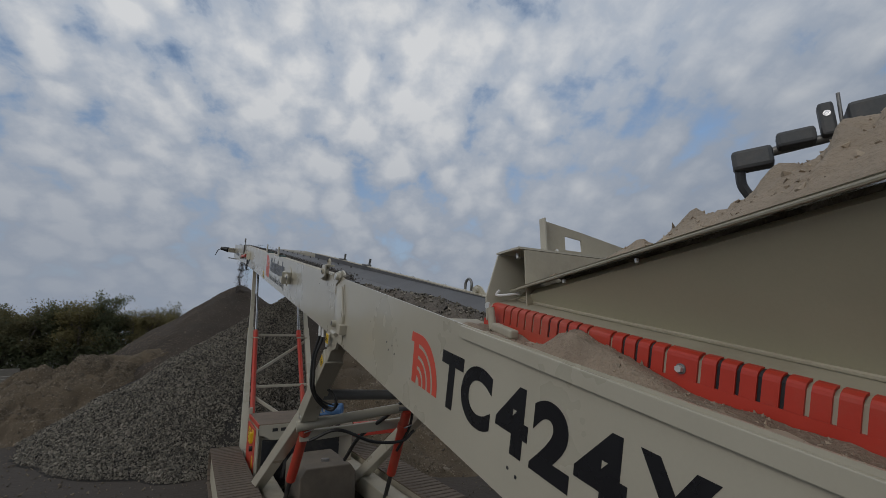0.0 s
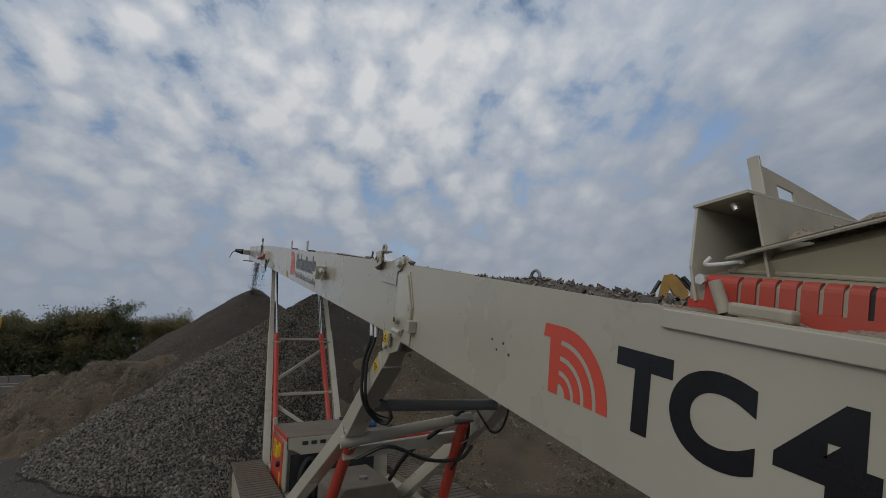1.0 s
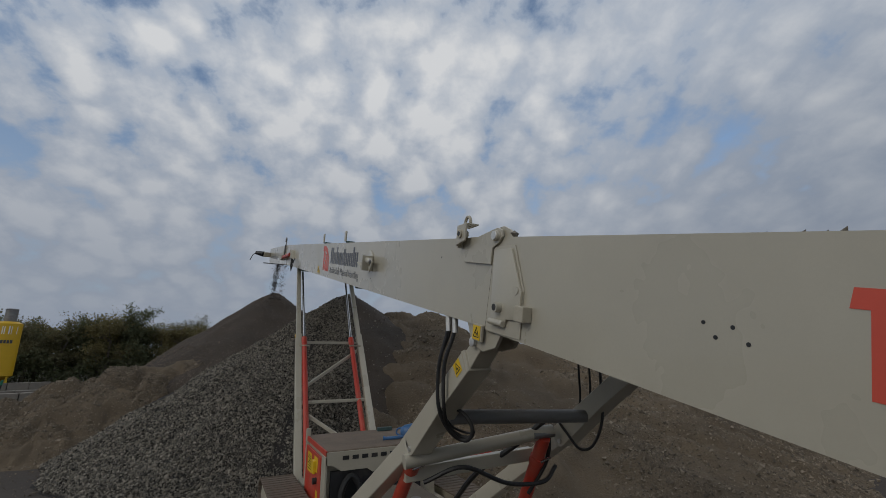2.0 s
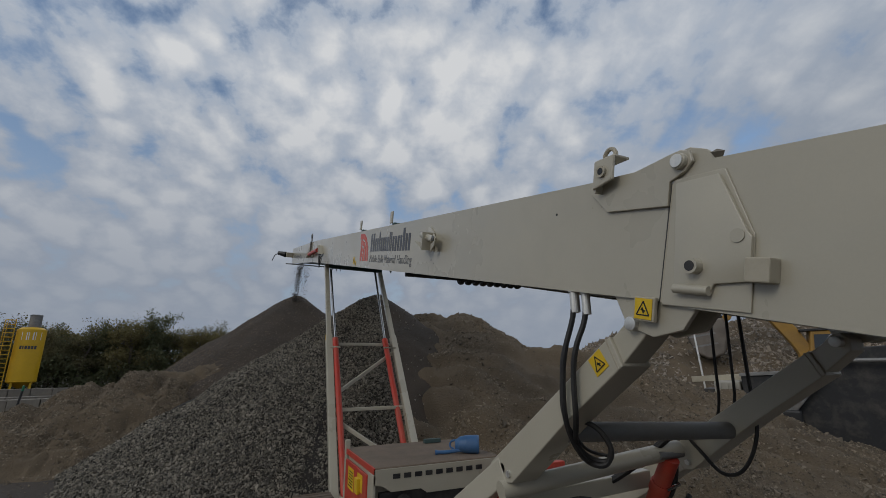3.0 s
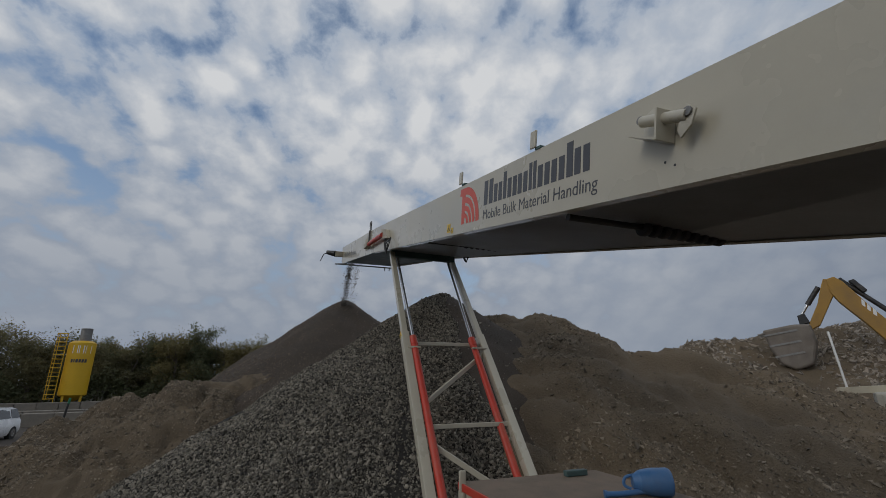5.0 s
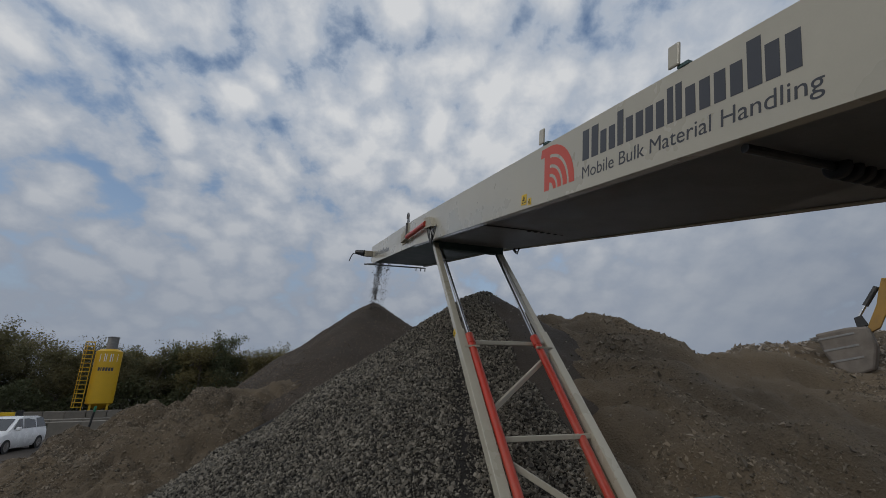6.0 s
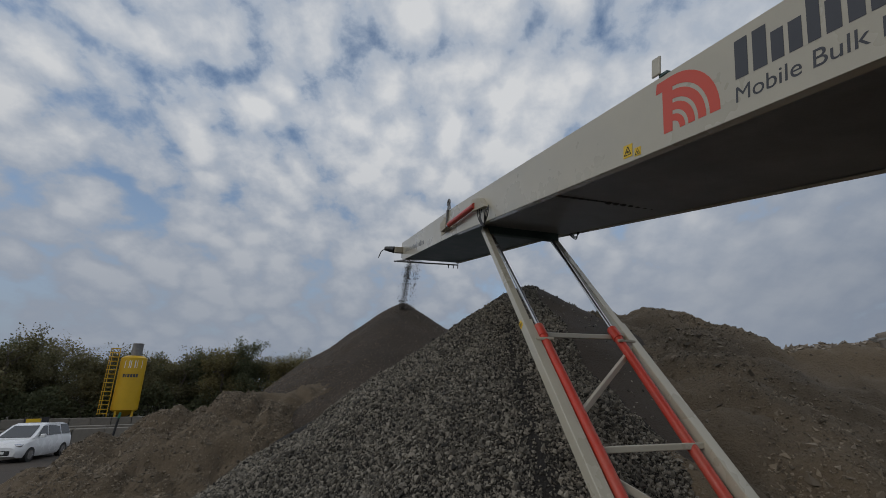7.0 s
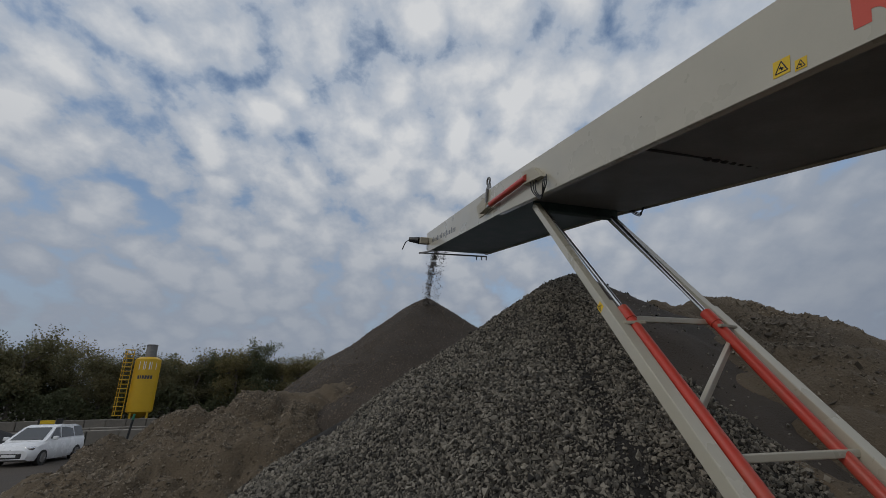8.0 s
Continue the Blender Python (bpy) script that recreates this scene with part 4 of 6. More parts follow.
for x0, x1 in ((0.56, 1.16), (3.30, 3.90)):
    bm = bmesh.new()
    prism(bm, [(6.0, 0.36), (6.15, 0.12), (6.4, 0.06), (11.8, 0.06), (12.05, 0.14), (12.2, 0.36), (12.05, 0.60), (11.8, 0.68), (6.4, 0.68), (6.15, 0.58)], x0 + 0.06, x1 - 0.06, "x", None, 0.01)
    frame_ = part("track_frame", bm, GREYD, conveyor)
    path = [(6.4 + i * 0.15, 0.70, 0) for i in range(37)] + [(6.4 + i * 0.15, 0.035, 0) for i in range(37)]
    path += [(11.86 + 0.34 * math.sin(a), 0.367 + 0.333 * math.cos(a), -a) for a in (0.45, 0.9, 1.35, 1.8, 2.25, 2.7)]
    path += [(6.34 - 0.34 * math.sin(a), 0.367 + 0.333 * math.cos(a), a) for a in (0.45, 0.9, 1.35, 1.8, 2.25, 2.7)]
    link = bmesh.new()
    box(link, (-(x1 - x0) / 2, -0.07, -0.015), ((x1 - x0) / 2, 0.065, 0.012), None, 0.004)
    box(link, (-(x1 - x0) / 2, 0.02, 0.012), ((x1 - x0) / 2, 0.04, 0.022), None, 0.0)
    first = None
    for y, z, a in path:
        m = Matrix.Translation(((x0 + x1) / 2, y, z)) @ Matrix.Rotation(a, 4, "X")
        if first is None:
            first = part("track_shoe", link, material("muddy_track_steel", (0.16, 0.125, 0.095), 0.85, 0.1, 0.25, 4.0, 50, 0.3, (0.2, 0.155, 0.11), 0.7), frame_)
            shoe = first
        else:
            shoe = new("track_shoe", first.data)
            shoe.parent = frame_
        shoe.matrix_basis = m

# ---- hopper ----
G1 = -2.44          # front end of the red guard along the boom
DECK = 1.52
boom_part("deck_lip", GREY, box, (NEAR - 0.02, -6.9, -0.105), (NEAR - 0.001, -2.45, -0.035), bevel=0.004)
boom_part("deck", GREYD, box, (NEAR, -6.9, -0.047), (DECK + 0.25, -2.2, -0.036))
bm = bmesh.new()
prism(bm, [(DECK + 0.012, -0.036), (DECK + 0.012, 0.080), (DECK + 0.035, 0.093), (DECK + 0.20, 0.125), (DECK + 0.20, 0.137), (DECK + 0.03, 0.106), (DECK, 0.085), (DECK, -0.036)], -6.9, G1 + 0.0, "y", BOOM)
backing = part("guard_backing", bm, GREYD, conveyor)
boom_part("guard_strip", RED, box, (DECK - 0.010, -6.9, -0.036), (DECK - 0.001, G1, 0.0122), label="red guard strip")
s = G1 - 0.065
gaps = "ppppppddddpPdddpBddddpppPdddpBddddpppPdddpBdddd"  # pale or dark slots; P and B: wide slats, plain or bolted
for i, kind_ in enumerate(gaps):
    wd = 0.113 if kind_ in "PB" else 0.118 if i == 0 else 0.047
    bm = bmesh.new()
    prism(bm, [(DECK - 0.001, 0.0125), (DECK - 0.001, 0.085), (DECK + 0.004, 0.095), (DECK + 0.014, 0.103), (DECK + 0.032, 0.107), (DECK + 0.032, 0.115), (DECK + 0.012, 0.112), (DECK - 0.003, 0.103), (DECK - 0.008, 0.095), (DECK - 0.010, 0.084), (DECK - 0.010, 0.0125)], s - wd, s, "y", BOOM)
    slat = part("guard_slat", bm, RED, conveyor, "red slat of the guard" if i == 0 else "")
    if kind_ == "B":
        boom_part("bolt", ZINC, rod, (DECK - 0.03, s - wd / 2, 0.045), (DECK - 0.009, s - wd / 2, 0.045), 0.013, seg=6, parent=slat)
        boom_part("washer", STEEL, rod, (DECK - 0.014, s - wd / 2, 0.045), (DECK - 0.0095, s - wd / 2, 0.045), 0.019, seg=18, parent=slat)
    if kind_ == "d":
        boom_part("slot", DARK, prism, [(DECK - 0.004, 0.012), (DECK - 0.004, 0.088), (DECK + 0.008, 0.104), (DECK + 0.030, 0.1105), (DECK + 0.030, 0.104), (DECK + 0.012, 0.098), (DECK - 0.001, 0.085), (DECK - 0.001, 0.012)], s - wd - 0.013, s - wd - 0.001, "y", parent=backing)
    s -= wd + 0.014
# Hopper wall: rises outward from the deck to a level flange.
foot_a, foot_b = BOOM @ Vector((DECK + 0.17, G1 - 0.05, 0.14)), BOOM @ Vector((DECK + 0.17, -6.9, 0.14))
top_a, top_b = Vector((1.64, 2.10, 3.31)), Vector((0.70, -2.6, 3.42))


def plate(bm, pts, t):
    """A flat plate through a ring of points, thickened along its normal."""
    P = [Vector(p) for p in pts]
    n = (P[1] - P[0]).cross(P[2] - P[0]).normalized() * t
    v0 = [bm.verts.new(p) for p in P]
    v1 = [bm.verts.new(p + n) for p in P]
    bm.faces.new(v0)
    bm.faces.new(v1[::-1])
    for k in range(len(P)):
        bm.faces.new((v0[k], v1[k], v1[(k + 1) % len(P)], v0[(k + 1) % len(P)]))


HOPPER = material("hopper_paint", (0.46, 0.43, 0.31), 0.55, 0, 0.06, 1.0, 70, 0.03, (0.26, 0.21, 0.15), 0.25)
shape("hopper_wall", HOPPER, conveyor, plate, [foot_a, foot_b, top_b + Vector((0.10, 0, 0)), top_a + Vector((0.10, 0, 0))], 0.012)
shape("flange_lip", GREY, conveyor, beam, top_a + Vector((-0.004, 0, 0.004)), top_b + Vector((-0.004, 0, 0.004)), 0.008, 0.016)
shape("wall_flange", GREY, conveyor, plate, [top_a, top_b, top_b + Vector((0.14, 0, 0.03)), top_a + Vector((0.14, 0, 0.03))], 0.012)
bm = bmesh.new()
hose(bm, [foot_a + (foot_b - foot_a) * k / 12 + Vector((-0.004, 0, 0.002 * (k % 2))) for k in range(13)], 0.008, 6, 2)
part("weld_bead", bm, GREYD, conveyor)
for k in (0.01, 0.11, 0.215, 0.40, 0.6):
    p = top_a + (top_b - top_a) * k + Vector((0.03, 0, -0.012))
    shape("bolt", ZINC, conveyor, rod, p, p + Vector((0, 0, -0.016)), 0.009, seg=6)
# Front plate of the hopper with its hood, and the window plate behind it.
bm = bmesh.new()
prism(bm, [(1.50, 3.14), (1.50, 3.28), (1.60, 3.54), (1.66, 3.543), (3.3, 3.543), (3.3, 3.14)], 2.16, 2.172, "y", None, 0.003)
prism(bm, [(1.60, 3.545), (3.3, 3.545), (3.3, 3.557), (1.60, 3.557)], 1.96, 2.18, "y", None)
part("hood", bm, GREY, conveyor)
shape("hood_back", GREYD, conveyor, box, (1.64, 1.955, 3.2), (3.3, 1.965, 3.54))
bm = bmesh.new()
prism(bm, [(1.88, 3.555), (1.88, 3.78), (2.22, 3.735), (2.22, 3.68), (2.07, 3.695), (2.07, 3.60), (2.22, 3.60), (2.22, 3.555)], 2.06, 2.07, "y", None)
prism(bm, [(2.22, 3.555), (2.22, 3.735), (3.1, 3.60), (3.1, 3.555)], 2.06, 2.07, "y", None)
hood_plate = part("window_plate", bm, GREYD, conveyor, "grey plate with a cut-out window")
shape("plate_edge", GREY, hood_plate, box, (1.865, 2.02, 3.555), (1.879, 2.07, 3.785), None, 0.003)
for x, z in ((1.66, 3.535), (1.98, 3.59)):
    shape("bolt", ZINC, conveyor, rod, (x, 2.05, z), (x, 2.04, z - 0.03), 0.013, seg=8)
bm = bmesh.new()
hose(bm, [(1.57, 2.12, 3.315), (1.56, 2.14, 3.29), (1.59, 2.10, 3.285), (1.66, 2.06, 3.295)], 0.008)
part("pull_rod", bm, material("white_plastic", (0.75, 0.75, 0.73), 0.5, 0, 0.04, 4.0, 60, 0.0), conveyor, "white bent pull rod", True)
bm = bmesh.new()
rod(bm, (1.45, 2.03, 3.08), (1.45, 2.05, 3.20), 0.022)
beam(bm, (1.42, 1.80, 3.045), (1.44, 2.0, 3.095), 0.05, 0.045)
part("latch", bm, GREYD, conveyor)
shape("bolt", ZINC, conveyor, rod, (1.49, 2.12, 3.22), (1.475, 2.12, 3.22), 0.022, seg=6)
shape("far_hopper_wall", HOPPER, conveyor, plate, [(3.45, 2.1, 3.2), (3.45, -2.6, 2.1), (4.2, -2.6, 3.45), (3.55, 2.1, 3.5)], 0.012)
shape("tail_plate", HOPPER, conveyor, plate, [(0.75, -2.6, 3.42), (4.2, -2.6, 3.42), (3.4, -2.5, 1.6), (1.5, -2.5, 1.6)], 0.012)


# ---- loose material on the machine ----
def lumps(name, x0, x1, y0, y1, step, fn, mat, label):
    nx, ny = max(2, int((x1 - x0) / step) + 1), max(2, int((y1 - y0) / step) + 1)
    v = [(x0 + i * step, y0 + j * step, fn(x0 + i * step, y0 + j * step)) for i in range(nx) for j in range(ny)]
    f = [(i * ny + j, (i + 1) * ny + j, (i + 1) * ny + j + 1, i * ny + j + 1) for i in range(nx - 1) for j in range(ny - 1)]
    return tagged(mesh_object(name, v, f, mat), label, "sand", kind="stuff")


def sand_edge(y):
    return 1.74 - 0.2 * (2.1 - y)


def sand_top(x, y):
    crest = 3.40 + 0.33 * max(0.0, min(1.0, (1.75 - y) / 1.3)) + 0.09 * max(0.0, min(1.0, (0.9 - y) / 0.4))
    lift = max(0.0, min(1.0, (x - sand_edge(y)) / 0.75))
    base = 3.335 + 0.0234 * (2.1 - y)
    lump = 0.05 * fbm(x, y, 2.6, 5, 31.0) + 0.11 * abs(noise.noise((x * 3.4, y * 3.4, 4.0))) + 0.09 * abs(noise.noise((x * 7.0, y * 7.0, 6.0))) + 0.04 * abs(noise.noise((x * 17.0, y * 17.0, 6.0))) - 0.04
    return base + (crest - base) * lift ** 0.75 + lump * min(1.0, lift * 3) + 0.015 * fbm(x, y, 9, 3, 8.0)


sv, sn, sm = [], 90, 230
for i in range(sm):
    y = 1.93 - 4.4 * i / (sm - 1)
    for j in range(sn):
        x = sand_edge(y) + (3.4 - sand_edge(y)) * (j / (sn - 1)) ** 1.2
        sv.append((x, y, sand_top(x, y)))
sf = [(i * sn + j, (i + 1) * sn + j, (i + 1) * sn + j + 1, i * sn + j + 1) for i in range(sm - 1) for j in range(sn - 1)]
tagged(mesh_object("hopper_sand", sv, sf, SAND), "pale lumpy crushed sand heaped in the hopper", "sand", kind="stuff")


def deck_sand(x, y):
    p = BOOM.inverted() @ Vector((x, y, 3.0))
    s_, deck = p.y, 3.69 + 0.2295 * (y - 4.58) - 0.036
    hump = 0.10 * math.exp(-((s_ + 3.22) / 0.13) ** 2) + 0.06 * math.exp(-((s_ + 3.45) / 0.16) ** 2) + 0.014
    across_ = max(0.0, min(1.0, (x - NEAR + 0.005) / 0.06)) * max(0.35, min(1.0, (1.62 - x) / 0.12))
    return deck + (hump + 0.022 * fbm(x, y, 6, 4, 3.0)) * across_ - 0.004


lumps("deck_sand", NEAR + 0.002, 1.517, -1.2, 2.25, 0.018, deck_sand, material("spilled_sand", (0.31, 0.24, 0.175), 0.95, 0, 0.2, 6.0, 70, 0.8, (0.17, 0.125, 0.09), 0.75, depth=0.02), "pale sand spilled along the deck beside the red guard")


def belt_load(x, y):
    deck = 3.69 + 0.2295 * (y - 4.58)
    u = (x - NEAR - 0.17) / (FAR - NEAR - 0.34)
    fade = max(0.0, min(1.0, (7.0 - y) / 3.0))
    mound = max(0.0, min(1.0, (4.7 - y) / 1.4))
    return deck - 0.32 + math.exp(-((u - 0.09) / 0.13) ** 2) * (0.19 + 0.06 * fade + 0.07 * mound) + 0.035 * fbm(x, y, 3.0, 4, 17.0) * (0.4 + 0.6 * fade)


BELT_MIX = material("wet_gravel_mix", (0.12, 0.10, 0.08), 0.9, 0, 0.3, 4.0, 60, 0.8, (0.19, 0.155, 0.12), 0.5, depth=0.02)
lumps("belt_load", NEAR + 0.15, FAR - 0.13, 2.15, 23.6, 0.05, belt_load, BELT_MIX, "dark gravel and earth riding on the belt")

# ---- stones on the heaps ----
OCTA_F = np.array([(0, 2, 4), (2, 1, 4), (1, 3, 4), (3, 0, 4), (2, 0, 5), (1, 2, 5), (3, 1, 5), (0, 3, 5)])
PYRA_F = np.array([(0, 1, 3), (1, 2, 3), (2, 0, 3), (1, 0, 4), (2, 1, 4), (0, 2, 4)])
PYRA_V = np.array([(1, 0, 0), (-0.5, 0.87, 0), (-0.5, -0.87, 0), (0.1, 0, 0.9), (-0.1, 0, -0.9)], float)
OCTA_V = np.array([(1, 0, 0), (-1, 0, 0), (0, 1, 0), (0, -1, 0), (0, 0, 1), (0, 0, -1)], float)


def stones(name, spots, sizes, mat, label, category, seed, flat=0.75, six=True):
    """Many angular stones in one mesh: each an uneven six- or eight-sided lump, turned at random."""
    V0, F0 = (PYRA_V, PYRA_F) if six else (OCTA_V, OCTA_F)
    c = len(V0)
    rng = np.random.default_rng(seed)
    n = len(spots)
    v = V0[None] * rng.uniform(0.65, 1.25, (n, c, 1)) * np.array((1.15, 0.9, flat))
    v += rng.normal(0, 0.15, (n, c, 3))
    q = rng.normal(0, 1, (n, 4))
    q /= np.linalg.norm(q, axis=1, keepdims=True)
    w, x, y, z = q.T
    R = np.stack([np.stack([1 - 2 * (y * y + z * z), 2 * (x * y - z * w), 2 * (x * z + y * w)], 1), np.stack([2 * (x * y + z * w), 1 - 2 * (x * x + z * z), 2 * (y * z - x * w)], 1), np.stack([2 * (x * z - y * w), 2 * (y * z + x * w), 1 - 2 * (x * x + y * y)], 1)], 1)
    v = np.einsum("nij,nkj->nki", R, v) * np.asarray(sizes)[:, None, None] + np.asarray(spots)[:, None]
    f = (F0[None] + c * np.arange(n)[:, None, None]).reshape(-1, 3)
    me = bpy.data.meshes.new(name)
    me.vertices.add(n * c)
    me.vertices.foreach_set("co", v.astype(np.float32).ravel())
    me.loops.add(len(f) * 3)
    me.loops.foreach_set("vertex_index", f.astype(np.int32).ravel())
    me.polygons.add(len(f))
    me.polygons.foreach_set("loop_start", np.arange(0, len(f) * 3, 3, dtype=np.int32))
    me.update(calc_edges=True)
    me.shade_flat()
    me.materials.append(mat)
    return tagged(new(name, me), label, category, kind="stuff")


def scatter(at, x0, x1, y0, y1, n, want, seed, sink=0.0):
    rng = np.random.default_rng(seed)
    out = []
    while len(out) < n:
        x, y = rng.uniform(x0, x1), rng.uniform(y0, y1)
        z = at(x, y)
        if z > 0.02 and rng.random() < want(x, y, z):
            out.append((x, y, z + sink))
    return np.array(out)


def highest(mine, others):
    """Wish 1 where this heap is the top surface."""
    return lambda x, y: mine(x, y) >= max(o(x, y) for o in others) - 0.03


top_b_heap, top_c_heap = highest(at_b, (at_a, at_c, at_d)), highest(at_c, (at_a, at_b, at_e))
top_d_heap, top_a_heap = highest(at_d, (at_a, at_b)), highest(at_a, (at_b, at_d, at_c))


def gravel_wish(x, y, z):
    if not top_b_heap(x, y):
        return 0.0
    if x > lee_line(x, y):
        return 0.008
    streak = max(0.0, 1 - abs(x - 2.35 + 0.2 * fbm(x, y, 0.5, 2, 6.0) + 0.36 * (16.8 - y)) * 3.4) if y < 17.6 else 0.0
    patch = 0.45 + 0.75 * noise.noise((x * 0.55, y * 0.55, 3.3))
    return max(0.06, min(1.0, 0.85 - 0.72 * streak - 0.45 * max(0.0, patch - 0.55)))


sp = scatter(at_b, -4.5, 8.0, 11.2, 20.4, 136000, gravel_wish, 1)
rng0 = np.random.default_rng(5)
sz = np.clip(rng0.lognormal(math.log(0.0195), 0.40, len(sp)), 0.009, 0.050)
sp[:, 2] += sz * rng0.uniform(-0.3, 1.1, len(sp))
stones("gravel", sp, sz, STONE, "coarse angular grey crushed gravel", "gravel", 2, six=False)


def spoil_wish(x, y, z):
    if not top_c_heap(x, y):
        return 0.0
    c = noise.noise((x * 0.45, y * 0.45, 9.0)) + 0.5 * noise.noise((x * 1.3, y * 1.3, 2.0))
    return max(0.02, min(1.0, 0.22 + 0.9 * c + (0.3 if z < 1.6 else 0.0)))


sp = scatter(at_c, 2.0, 17.0, 5.0, 21.5, 62000, spoil_wish, 3)
stones("spoil_stones", sp, np.clip(rng0.lognormal(math.log(0.018), 0.55, len(sp)), 0.007, 0.12), STONE_BROWN, "brown and grey stones strewn over earth", "stones", 4)
sp = scatter(at_d, -10.5, 3.0, 18.0, 25.5, 34000, lambda x, y, z: (0.25 + 0.6 * noise.noise((x * 0.7, y * 0.7, 1.0))) if top_d_heap(x, y) else 0.0, 5)
stones("bank_stones", sp, np.clip(rng0.lognormal(math.log(0.017), 0.5, len(sp)), 0.007, 0.09), STONE_BROWN, "small brown stones on an earth bank", "stones", 6)
sp = scatter(at_a, -6.0, 8.0, 19.0, 28.5, 24000, lambda x, y, z: (0.25 if z > 3.5 else 0.6) if top_a_heap(x, y) else 0.0, 7)
stones("fines_stones", sp, np.clip(rng0.lognormal(math.log(0.02), 0.35, len(sp)), 0.01, 0.05), material("dark_fine_stone", (0.13, 0.105, 0.08), 0.95, 0, 0.15, 5.0, 40, 0.2, island=0.4), "fine brown gravel", "gravel", 8)


def rubble_wish(x, y, z):
    return max(0.05, min(1.0, 0.55 + noise.noise((x * 0.18, y * 0.18, 5.0)) * 1.2))


sp = scatter(at_e, 12.0, 50.0, 12.0, 30.0, 20000, rubble_wish, 9)
stones("rubble", sp, np.clip(rng0.lognormal(math.log(0.105), 0.42, len(sp)), 0.04, 0.30), RUBBLE, "broken pale concrete rubble", "rubble", 10, 0.6)
sp = np.array([(x, y, 0.02) for x, y in zip(rng0.uniform(-8, 14, 9000), rng0.uniform(4, 22, 9000))])
stones("ground_stones", sp, np.clip(rng0.lognormal(math.log(0.018), 0.5, len(sp)), 0.008, 0.07), STONE_BROWN, "scattered pebbles on bare ground", "stones", 11)
# Stones on the belt edge and in the sand.
sp, sz = [], []
for k in range(1700):
    y = 2.1 + 3.3 * rng0.random() ** 1.3
    x = rng0.uniform(NEAR + 0.14, NEAR + 0.62)
    sp.append((x, y, belt_load(x, y) + 0.005))
    sz.append(min(0.028, rng0.lognormal(math.log(0.011), 0.45)))
stones("belt_stones", np.array(sp), sz, STONE, "wet grey stones riding on the belt", "stones", 12)
sp, sz = [], []
for k in range(500):
    y = rng0.uniform(-0.5, 2.2)
    x = rng0.uniform(NEAR + 0.02, 1.5)
    sp.append((x, y, deck_sand(x, y)))
    sz.append(min(0.016, rng0.lognormal(math.log(0.004), 0.6)))
for k in range(1600):
    y = rng0.uniform(-1.0, 1.9)
    x = sand_edge(y) + rng0.uniform(0.0, 1.1)
    sp.append((x, y, sand_top(x, y)))
    sz.append(min(0.03, rng0.lognormal(math.log(0.007), 0.6)))
stones("sand_crumbs", np.array(sp), sz, material("sand_crumb", (0.33, 0.265, 0.195), 0.95, 0, 0.2, 5, 60, 0.2, island=0.25), "crumbs and pebbles in the spilled sand", "stones", 13)
boom_stone = stones("fold_stone", np.array([BOOM @ Vector((NEAR + 0.02, 0.08, 0.012))]), [0.045], STONE, "single grey stone lying on the boom edge", "stone", 14)

# ---- watering can on the cabinet ----
can = thing("watering_can", "blue plastic watering can lying on the dusty cabinet lid", "watering can", pose(2.80, 9.95, ZT + 0.130, 0, 0, -28) @ Matrix.Scale(0.85, 4))
bm = bmesh.new()
for x0, x1, r0, r1 in ((-0.20, -0.12, 0.07, 0.125), (-0.12, 0.0, 0.125, 0.15), (0.0, 0.20, 0.15, 0.158), (0.20, 0.23, 0.158, 0.145)):
    rod(bm, (x0, 0, 0), (x1, 0, 0), r0, r1, 28)
body = part("can_body", bm, BLUE, can, smooth=True)
bm = bmesh.new()
hose(bm, [(-0.02, -0.05, -0.08), (-0.20, -0.07, -0.10), (-0.36, -0.09, -0.115), (-0.50, -0.10, -0.12)], 0.032, 12)
rod(bm, (-0.49, -0.10, -0.12), (-0.55, -0.105, -0.122), 0.03, 0.05)
part("spout", bm, BLUE, can, smooth=True)
bm = bmesh.new()
hose(bm, [(-0.17, 0.02, 0.07), (-0.27, 0.02, 0.04), (-0.29, 0.02, -0.04), (-0.22, 0.0, -0.08)], 0.018, 10)
part("handle", bm, BLUE, can, smooth=True)

# ---- feeder above the hopper ----
FEED_PAINT = material("dusty_charcoal_paint", (0.075, 0.078, 0.08), 0.6, 0.1, 0.2, 5.0, 60, 0.08, (0.16, 0.135, 0.11), 0.5)
feeder = thing("feed_conveyor", "dark grey feed conveyor end with a rubber flap above the hopper", "conveyor")
FEED = Matrix.Translation((3.47, 1.64, 4.30)) @ Matrix.Rotation(math.atan2(-0.80, 0.38), 4, "Z")
shape("roller_housing", FEED_PAINT, feeder, box, (-0.02, 0.0, -0.02), (0.24, 0.14, 0.14), FEED, 0.03)
shape("rubber_flap", RUBBER, feeder, hose, [(0.03, 0.07, 0.05), (0.02, 0.07, -0.10), (0.05, 0.07, -0.20), (0.12, 0.07, -0.32)], 0.034, m=FEED, smooth=True)
shape("shaft", STEEL, feeder, rod, (0.2, 0.15, 0.12), (0.9, 0.15, 0.16), 0.035, m=FEED, smooth=True)
shape("bearing_box", FEED_PAINT, feeder, box, (0.27, 0.02, 0.10), (0.50, 0.16, 0.22), FEED, 0.025)
lampb = shape("warning_lamp", FEED_PAINT, feeder, box, (0.53, 0.05, 0.13), (0.62, 0.15, 0.38), FEED, 0.02)
shape("lens", CHROME, lampb, rod, (0.575, 0.045, 0.29), (0.575, 0.052, 0.29), 0.022, m=FEED)
shape("aerial", STEEL, feeder, rod, (0.65, 0.1, 0.2), (0.66, 0.1, 0.44), 0.012, m=FEED)
shape("side_plate", FEED_PAINT, feeder, box, (0.68, 0.0, 0.10), (1.6, 0.3, 0.32), FEED, 0.03)
